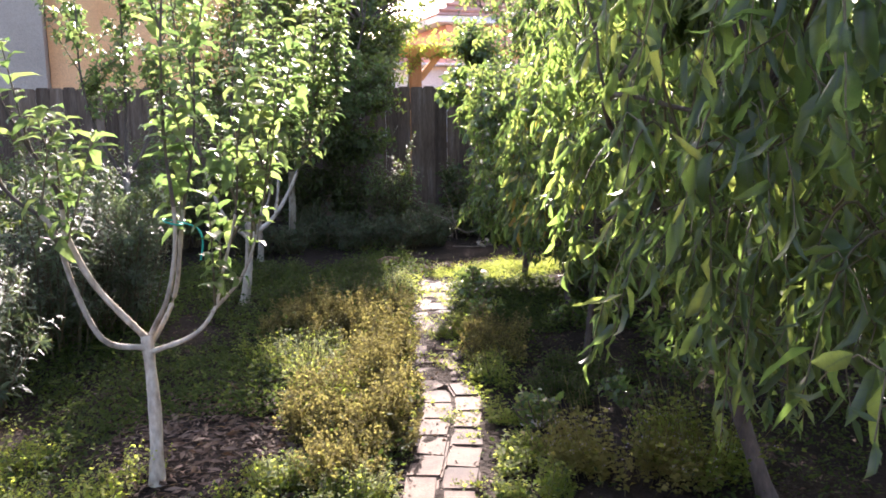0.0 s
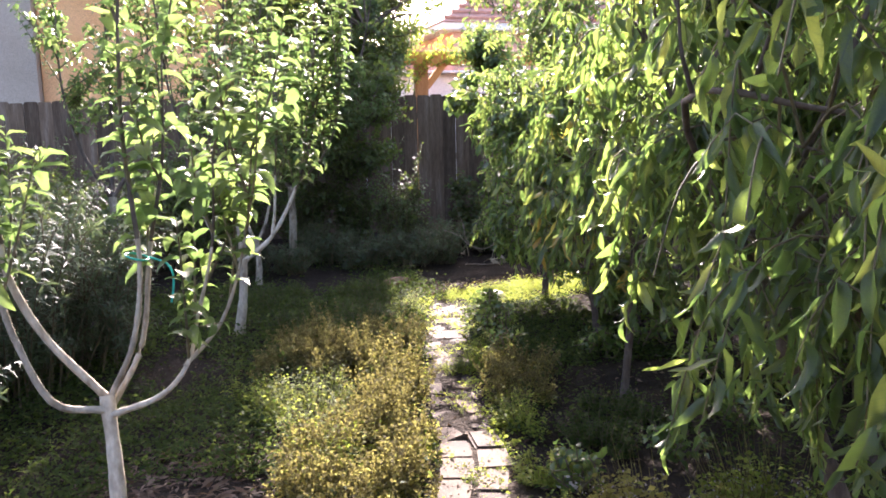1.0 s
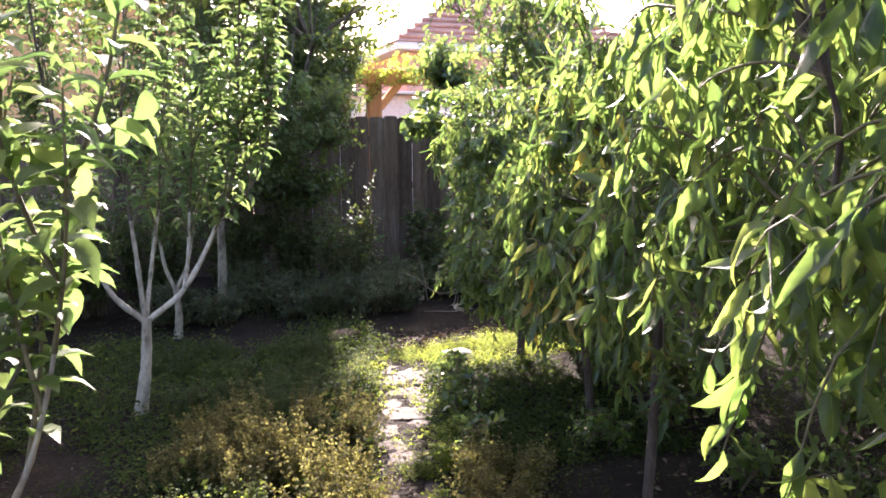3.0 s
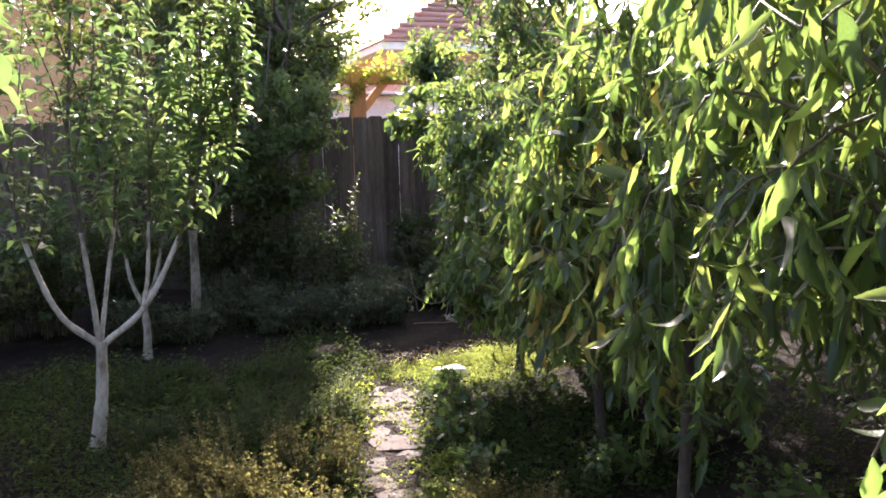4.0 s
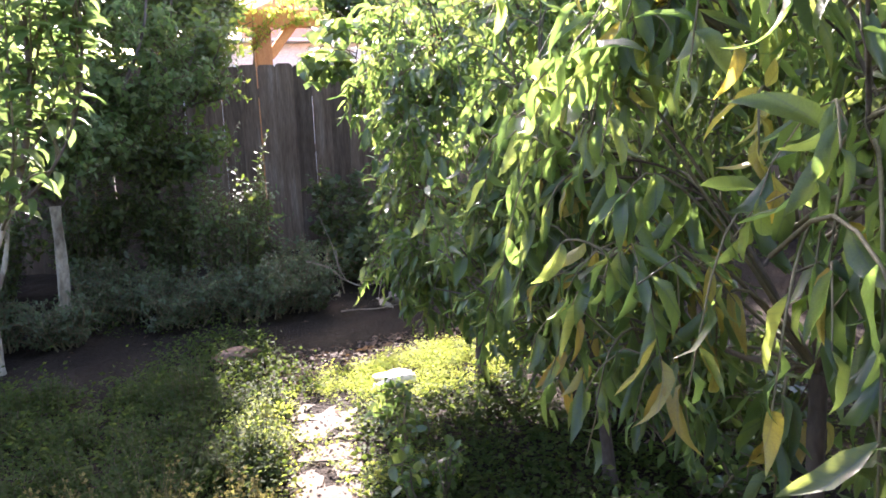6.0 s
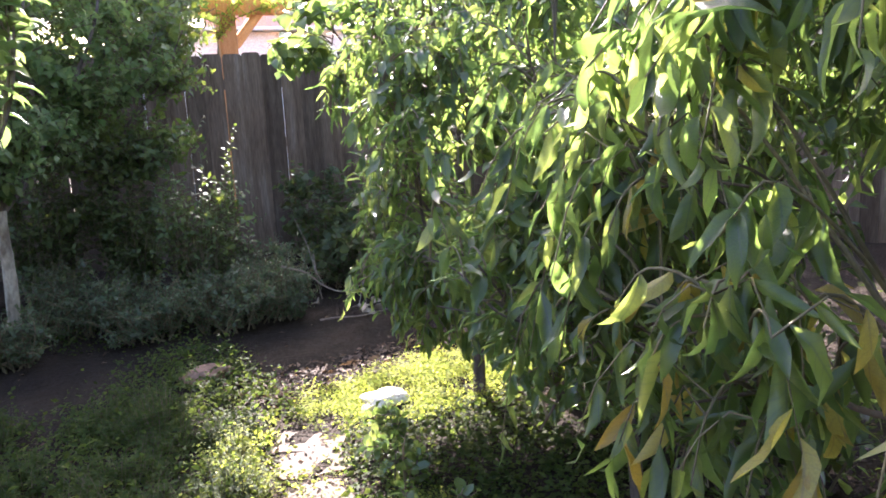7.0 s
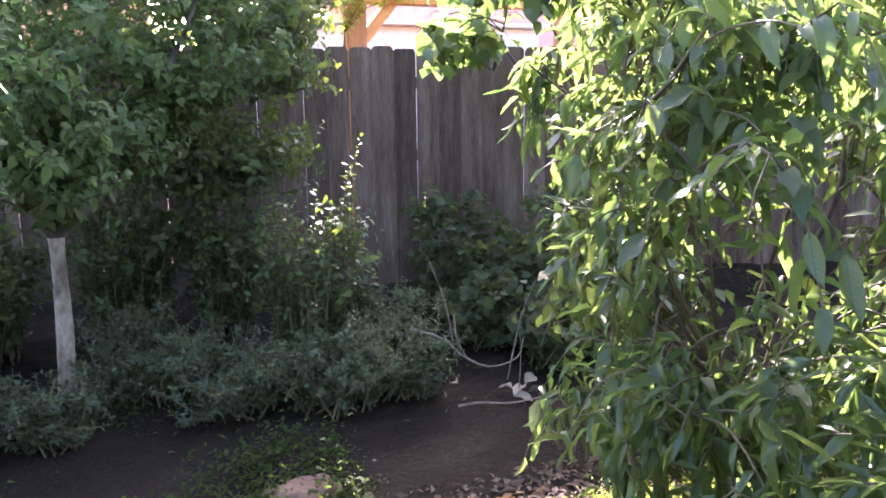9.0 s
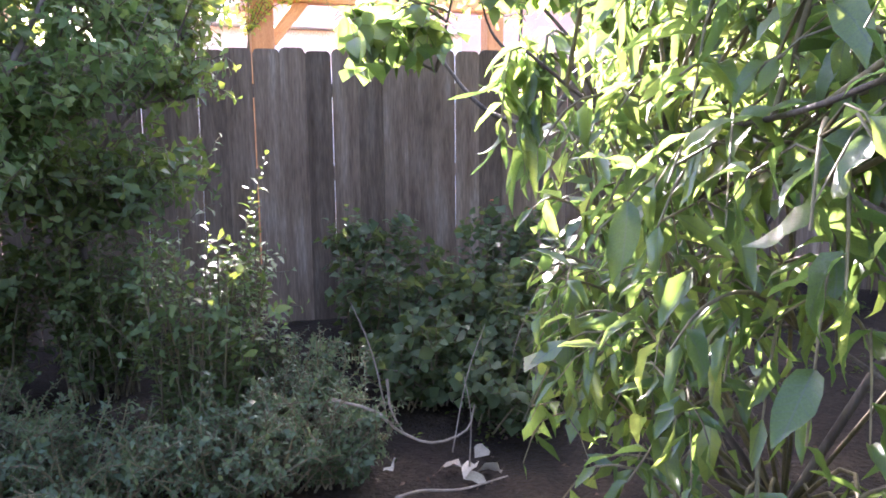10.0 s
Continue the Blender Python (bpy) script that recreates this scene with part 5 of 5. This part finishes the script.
def ground_cover(name, count, x0, x1, y0, y1, keep, leaf, per, material, label, rise=0.5, kind="stuff", category="weeds", shape=None, spread=0.03, tall=0.05):
    """Little rosettes strewn over a stretch of soil."""
    x, y = rng.uniform(x0, x1, count), rng.uniform(y0, y1, count)
    ok = keep(x, y)
    x, y = x[ok], y[ok]
    n = len(x) * per
    s = np.repeat(np.arange(len(x)), per)
    a = rng.uniform(0, 6.28, n)
    size = leaf * np.repeat(rng.uniform(0.5, 1.3, len(x)), per) * rng.uniform(0.6, 1.2, n)
    P = np.stack([x[s] + rng.normal(0, spread, n), y[s] + rng.normal(0, spread, n), np.zeros(n)], -1)
    P[:, 2] = ground_z(P[:, 0], P[:, 1]) + 0.008 + np.abs(rng.normal(0, tall, n)) * np.repeat(rng.random(len(x)), per)
    ax = np.stack([np.cos(a), np.sin(a), rng.uniform(-0.1, 1, n) * rise * 2], -1)
    up = np.tile([0, 0, 1.0], (n, 1)) + 0.5 * rng.normal(size=(n, 3))
    o = new(name, mesh_of(name, *scatter(shape or coarse(SMALL_SHAPES[0], 2), frames(ax, up), P, size), material))
    return tagged(o, label, category, kind=kind)


def way_x(y):
    return np.interp(y, (-1, 1.7, 2.1, 2.55, 3.0, 3.5, 3.95, 4.6, 5.0, 5.5, 5.95, 6.4), (-1.25, -0.45, -0.31, -0.12, 0.05, 0.14, 0.22, 0.44, 0.55, 0.72, 0.84, 0.98))


def off_way(x, y):
    return np.abs(x - way_x(y)) > np.where(y < 6.0, 0.19, 0.0)


def patchy(f):
    return lambda x, y: off_way(x, y) & (np.sin(f * x + 1.3) * np.sin(f * 0.83 * y + 0.4) + 0.5 * np.sin(2.3 * f * x - y * f) + rng.normal(0, 0.4, len(x)) > -0.1)


# low weeds in the darkened leaf copy, shade being in its colour
ground_cover("low_weeds", 21000, -3.6, 0.9, 1.2, 7.4, lambda x, y: off_way(x, y) & (x < way_x(y)) & (np.hypot(x + 1.2, y - 2.7) > 0.45) & (np.sin(3.1 * x + 1.7 * y) + np.sin(2.3 * y - 4.1 * x + 1) + rng.normal(0, 0.5, len(x)) > -1.0 - 0.9 * (y > 5.0) * (x > -1.2) + 2.6 * np.clip(2 * (y - 6.75), 0, 1)), 0.03, 7, SHADEWEED, "low green weeds over shaded soil, toned as in shade", tall=0.085, shape=TINY)
ground_cover("low_weeds", 8000, -0.2, 3.2, 0.5, 9.0, lambda x, y: patchy(2.0)(x, y) & ~((y > 5.5) & (y < 7.7)), 0.028, 7, SHADEWEED, "low green weeds over shaded soil, toned as in shade", tall=0.08, shape=TINY)
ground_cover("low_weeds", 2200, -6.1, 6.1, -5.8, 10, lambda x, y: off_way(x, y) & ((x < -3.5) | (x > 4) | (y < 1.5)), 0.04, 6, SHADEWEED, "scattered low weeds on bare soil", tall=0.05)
# pool of sun painted by the brightened leaf, out to the fence's shadow edge
ground_cover("sunlit_weeds", 8500, 0.72, 2.4, 5.75, 6.45, lambda x, y: ((x - way_x(y)) > 0.0 + 0.2 * (y < 6.05)) & (y < 6.28 + 0.08 * x + 0.06 * np.sin(9 * x)) & (np.sin(11 * x + 3 * y) * np.sin(13 * y - 4 * x) + rng.normal(0, 0.5, len(x)) > -0.45) & (np.hypot(x - 1.27, y - 5.98) > 0.13), 0.014, 7, SUNLEAF, "mat of low weeds toned bright as a patch of sun", tall=0.04)
ground_cover("sunlit_weeds", 1100, -0.2, 0.9, 3.0, 6.2, lambda x, y: (np.abs(x - way_x(y)) > 0.12) & (np.abs(x - way_x(y)) < 0.24) & ((x < way_x(y)) | (y < 4.4)), 0.026, 8, SUNLEAF, "low weeds edging the pavers, toned bright as sunlit", tall=0.03)
# shade beside the pavers comes from this darkened leaf copy too
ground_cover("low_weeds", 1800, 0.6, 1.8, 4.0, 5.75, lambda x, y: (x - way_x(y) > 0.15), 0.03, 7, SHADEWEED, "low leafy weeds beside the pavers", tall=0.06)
ground_cover("paver_weeds", 4200, -0.6, 1.0, 1.4, 6.0, lambda x, y: (np.abs(x - way_x(y)) < 0.18) & (np.sin(9 * x + 5 * y) + np.sin(3.1 * y - 11 * x) + 3.5 * np.abs(x - way_x(y)) > 0.9 - 0.6 * (y > 3.5)), 0.018, 7, WEED, "small weeds in the joints between pavers", tall=0.015, spread=0.015)
ground_cover("path_litter", 4200, -0.9, 1.0, 0.8, 6.05, lambda x, y: np.abs(x - way_x(y)) < 0.17, 0.02, 1, LITTER, "dry crumbled leaves and soil on the pavers", rise=0.12, category="leaf litter", tall=0.003, shape=leaf_shape(0.6, 0.5, 0.4, 3), spread=0.01)
ground_cover("leaf_litter", 5000, -4, 4, 0.5, 9.5, lambda x, y: (off_way(x, y) | (rng.random(len(x)) < 0.3)) & ((y < 6.5) | (rng.random(len(x)) < 0.3)), 0.04, 1, LITTER, "dry brown fallen leaves and bark chips", rise=0.15, category="leaf litter", tall=0.005, shape=leaf_shape(0.45, 0.8, 0.5, 3))
ground_cover("bark_chips", 2500, -1.6, -0.5, 2.0, 3.6, lambda x, y: off_way(x, y), 0.06, 1, LITTER, "brown bark mulch chips round the tree", rise=0.12, category="mulch", tall=0.006, shape=leaf_shape(0.3, 0.2, 0.3, 3))
ground_cover("bark_chips", 1100, 0.7, 2.1, 6.25, 6.75, lambda x, y: y > 6.22 + 0.08 * x, 0.045, 1, LITTER, "dry chips edging the sunlit weeds", rise=0.15, category="mulch", tall=0.008, shape=leaf_shape(0.5, 0.5, 0.4, 3))


# ---- paved way ----
def slab_mesh(w, d, h, seed, rough=0.008):
    """A paver; the rougher ones have corners broken away."""
    r = random.Random(seed)
    bm = bmesh.new()
    box(bm, -w / 2, -d / 2, -h, w / 2, d / 2, 0)
    if rough > 0.02:
        uprights = [e for e in bm.edges if abs(e.verts[0].co.z - e.verts[1].co.z) > 0.5 * h]
        for e in r.sample(uprights, 2):
            bmesh.ops.bevel(bm, geom=[e], offset=r.uniform(0.03, 0.07), segments=2, affect="EDGES", profile=r.uniform(0.4, 0.7))
    for v in bm.verts:
        v.co += Vector((r.uniform(-1, 1) * rough, r.uniform(-1, 1) * rough, r.uniform(-1, 1) * 0.002))
    bmesh.ops.bevel(bm, geom=[e for e in bm.edges if e.verts[0].co.z > -h / 2 or e.verts[1].co.z > -h / 2], offset=0.011, segments=2, affect="EDGES")
    me = bpy.data.meshes.new("paver")
    bm.to_mesh(me), bm.free()
    me.materials.append(PAVER)
    return me


paving = thing("pavement", 0, 0, 0, "narrow garden way of worn pinkish concrete pavers", "path", kind="structure")
SLABS = [slab_mesh(0.15, 0.205, 0.05, s) for s in range(6)]
WIDE = [slab_mesh(0.29, 0.2, 0.05, 20 + s, 0.034) for s in range(5)]
HALF = [slab_mesh(0.15, 0.19, 0.05, 40 + s, 0.028) for s in range(5)]
y, row = -0.9, 0
pr = random.Random(5)
while y < 5.95:
    ang = math.degrees(math.atan2(way_x(y + 0.2) - way_x(y - 0.2), 0.4))
    c, s = math.cos(radians(ang)), math.sin(radians(ang))
    if y > 3.4 and pr.random() < 0.45:
        under("paver", WIDE[row % 5], paving, m=pose(way_x(y) + pr.uniform(-0.04, 0.04), y, -0.006 + pr.uniform(-0.006, 0.004), pr.uniform(-1, 1), pr.uniform(-1, 1), -ang + pr.uniform(-20, 20)))
    else:
        for side in (-1, 1):
            if y > 3.2 and pr.random() < 0.2:
                continue
            far = y > 3.3
            sh = 0.05 * side + far * pr.uniform(-0.03, 0.03)
            under("paver", (HALF[(row * 2 + (side > 0)) % 5] if far else SLABS[(row + (side > 0) * 3) % 6]), paving, m=pose(way_x(y) + side * (0.079 + far * pr.uniform(0, 0.03)) * c + sh * s, y - side * 0.079 * s + sh * c, -0.003 - 0.004 * far + pr.uniform(-0.003, 0.003), pr.uniform(-0.7, 0.7), pr.uniform(-0.7, 0.7), -ang + pr.uniform(-4, 4) * (1 + 4 * far)))
    y += 0.213 * c
    row += 1


# ---- stones, dead twigs, tie ----
def stone(name, x, y, sx, sy, sz, material, label, seed):
    bm = bmesh.new()
    bmesh.ops.create_icosphere(bm, subdivisions=4, radius=1)
    for v in bm.verts:
        n = noise.noise(v.co * 1.3 + Vector((seed, 0, 0))) * 0.35 + noise.noise(v.co * 4 + Vector((0, seed, 0))) * 0.1
        v.co *= 1 + n
        v.co.z = min(v.co.z, 0.75 + 0.06 * n)
        v.co = Vector((v.co.x * sx + x, v.co.y * sy + y, v.co.z * sz + sz * 0.4))
    me = bpy.data.meshes.new(name)
    bm.to_mesh(me), bm.free()
    for p in me.polygons:
        p.use_smooth = True
    me.materials.append(material)
    return tagged(new(name, me), label, "stone")


stone("stone", 1.27, 6.02, 0.11, 0.08, 0.036, STONE, "pale rounded stone lying in sunlit weeds", 3)
stone("stone", 1.15, 5.96, 0.035, 0.03, 0.02, STONE, "small pale stone beside a larger one", 5)
stone("flat_stone", 0.66, 6.9, 0.13, 0.09, 0.04, TANSTONE, "flat tan stone lying on dark soil", 8)
stone("stone", 0.33, 2.62, 0.07, 0.05, 0.03, STONE, "pale stone half hidden under leaves", 11)

dead = thing("dead_branch", 1.7, 7.5, 0, "bleached dead branch lying arched on dark soil", "branch")
for pts, r in (([(1.35, 7.62, 0.36), (1.5, 7.58, 0.30), (1.58, 7.55, 0.22), (1.7, 7.5, 0.16), (1.83, 7.46, 0.2), (1.86, 7.45, 0.3)], 0.008), ([(1.55, 7.57, 0.42), (1.56, 7.56, 0.3), (1.6, 7.54, 0.21)], 0.006),
               ([(1.84, 7.46, 0.0), (1.85, 7.46, 0.25), (1.83, 7.48, 0.42)], 0.0035), ([(1.5, 7.4, 0.03), (1.62, 7.42, 0.02), (1.75, 7.36, 0.02), (1.95, 7.35, 0.03)], 0.007), ([(1.9, 7.7, 0.0), (2.0, 7.75, 0.3), (2.12, 7.8, 0.5)], 0.0035),
               ([(2.3, 7.9, 0.0), (2.33, 7.9, 0.3), (2.45, 7.95, 0.5)], 0.003), ([(1.75, 8.0, 0.0), (1.7, 8.05, 0.35), (1.62, 8.1, 0.6)], 0.005)):
    under("twig", mesh_of("twig", *tube(curve_points(pts, 16), r, r * 0.45, 6, 0.08), DEADTWIG), dead)
pale_leaf = leaf_shape(0.6, 1.2, 0.6, 5, 0.9, 0.3)
pl = mesh_of("dry_leaf", *pale_leaf, surface("bleached_dead_leaf", [(0.3, (0.21, 0.17, 0.12)), (0.7, (0.30, 0.25, 0.18))], 20, 0.9, 0.3, 90))
for k, (x, y, z, rx, rz) in enumerate(((1.83, 7.5, 0.03, 15, 40), (1.88, 7.47, 0.04, 25, 120), (1.8, 7.42, 0.02, 10, 250), (1.92, 7.55, 0.03, 35, 300), (1.52, 7.45, 0.12, 60, 170), (1.95, 7.4, 0.02, 20, 20))):
    o = new("dry_leaf", pl)
    o.matrix_world = pose(x, y, z, rx, 10 * k, rz) @ Matrix.Scale(0.11, 4)
    tagged(o, "pale curled dead leaf on dark soil", "leaf", "pale dead leaves")

tie = thing("garden_tie", -1.24, 2.62, 1.04, "green plastic garden tie knotted round two limbs", "garden tie")
loop = np.array([(-1.26 + 0.036 * math.cos(a), 2.645 + 0.06 * math.sin(a), 1.05 - 0.01 * math.cos(a)) for a in np.linspace(0, 6.28, 20)])
tail = curve_points([(-1.22, 2.62, 1.05), (-1.17, 2.6, 1.03), (-1.15, 2.58, 1.0), (-1.15, 2.58, 0.95), (-1.16, 2.58, 0.9)], 14)
for pts in (loop, tail):
    under("band", mesh_of("band", *tube(pts, 0.004, 0.004, 6), TAPE), tie)


# ---- houses behind the fence ----
def plain_part(name, x0, y0, z0, x1, y1, z1, material, parent, label="", bevel=0.01):
    return part(name, box(bmesh.new(), x0, y0, z0, x1, y1, z1, bevel), material, parent, label)


house = thing("house", -1.5, 15.5, 0, "neighbouring house with orange stucco wall", "house")
plain_part("wall", -3.35, 14.5, 0, 0.6, 19, 4.0, STUCCO, house)
plain_part("corner_wall", -5.6, 14.2, 0, -3.36, 19, 3.9, PALEWALL, house, "pale grey render")
plain_part("eave", -5.8, 13.9, 4.02, 0.9, 19.4, 4.2, WHITE, house)
plain_part("roof", -5.8, 13.95, 4.21, 0.9, 19.4, 4.5, TILE, house)


def hip_roof(parent, x0, y0, x1, y1, z0, z1, inset):
    bm = bmesh.new()
    a = [bm.verts.new(p) for p in ((x0, y0, z0), (x1, y0, z0), (x1, y1, z0), (x0, y1, z0), (x0 + inset, (y0 + y1) / 2, z1), (x1 - inset, (y0 + y1) / 2, z1))]
    for f in ((0, 1, 5, 4), (1, 2, 5), (2, 3, 4, 5), (3, 0, 4), (3, 2, 1, 0)):
        bm.faces.new([a[k] for k in f])
    roof = part("roof", bm, TILE, parent)
    # rows of half-round tiles on the slope that faces the garden
    sl = []
    n = 9
    for k in range(n):
        u = (k + 0.5) / n
        p, q = np.array([x0 + inset * u, y0 + (y1 - y0) / 2 * u, z0 + (z1 - z0) * u + 0.03]), np.array([x1 - inset * u, y0 + (y1 - y0) / 2 * u, z0 + (z1 - z0) * u + 0.03])
        sl.append(tube(np.linspace(p, q, 40), 0.05, 0.05, 6, 0.2))
    under("tiling", mesh_of("tiling", *merge(sl), TILE), roof)


pink = thing("house", 7.0, 20, 0, "neighbouring house with pink stucco and tiled hip roof", "house")
plain_part("wall", 4.95, 18.3, 0, 11, 23, 3.55, PINKWALL, pink)
plain_part("fascia", 4.6, 17.9, 3.56, 11.4, 23.4, 3.72, WHITE, pink)
hip_roof(pink, 4.55, 17.85, 11.5, 23.5, 3.73, 5.3, 2.6)

cover = thing("pergola", 2.3, 11.5, 0, "orange stained timber patio cover behind the fence", "pergola")
plain_part("post", 2.17, 11.5, 0, 2.36, 11.64, 2.3, CEDAR, cover)
plain_part("beam", 1.6, 11.5, 2.301, 4.6, 11.64, 2.5, CEDAR, cover)
bm = bmesh.new()
box(bm, -0.05, -0.05, 0, 0.05, 0.05, 0.5, 0.006)
me = bpy.data.meshes.new("brace")
bm.to_mesh(me), bm.free()
me.materials.append(CEDAR)
under("brace", me, cover, m=pose(0.04, 0.07, 1.98, 0, 40, 0))
plain_part("post", 4.4, 11.5, 0, 4.58, 11.64, 2.3, CEDAR, cover)
shed = thing("shed", 3.2, 13.6, 0, "low pale shed seen over the fence", "shed")
plain_part("wall", 1.5, 13.4, 0, 5.2, 14.6, 2.28, WHITE, shed)
bm = bmesh.new()
box(bm, 1.4, 13.2, 2.285, 5.3, 14.8, 2.33, 0.01)
part("roof", bm, WHITE, shed)

vine = thing("vine", 2.0, 11.45, 0, "leafy vine climbing the patio cover post", "vine")
vs = [curve_points([(2.12, 11.45, 0), (2.1, 11.42, 1.2), (2.1 + 0.015 * k, 11.42, 2.15), (1.65 + 0.24 * k, 11.3, 2.45 + 0.12 * (k % 3)), (1.55 + 0.3 * k, 11.25, 2.2 + 0.16 * (k % 4))], 14) for k in range(8)]
under("stem_work", mesh_of("stem_work", *merge([tube(v, 0.005, 0.002, 5) for v in vs]), TWIG), vine)["kind"] = "stuff"
R_, P_, S_ = shoot_leaves(vs + side_spurs([v[7:] for v in vs], 9, 0.32), 0.03, "rise", 0.075, 0.4)
up_ = P_[:, 2] > 2.02
leaves_on(vine, APPLE_SHAPES, R_[up_], P_[up_], S_[up_], SUNLEAF, 20)

# fences that close the garden at the sides and behind the start of the way
for name, x0, y0, turn, count, length in (("wall_west", -6.2, -6.0, 90, 104, 17.85), ("wall_east", 6.2, -6.0, 90, 88, 15.1), ("wall_south", -6.18, -6.0, 0, 72, 12.36)):
    w_ = thing(name, x0, y0, 0, "weathered wooden board fence closing the garden", "fence", kind="structure")
    w_.matrix_world = pose(x0, y0, 0, 0, 0, turn)
    for k in range(count):
        under("board", BOARDS[(k * 5) % 4], w_, m=pose(k * 0.1715 + 0.0858, 0.004 * ((k * 7) % 5 - 2), -0.06, 0, 0.05 * ((k * 3) % 5 - 2), 0))
    for zz in (0.4, 1.5):
        bm = bmesh.new()
        box(bm, 0.0, -0.06, zz - 0.045, length, -0.02, zz + 0.045)
        me = bpy.data.meshes.new("rail")
        bm.to_mesh(me), bm.free()
        me.materials.append(RAIL)
        under("rail", me, w_, m=Matrix())
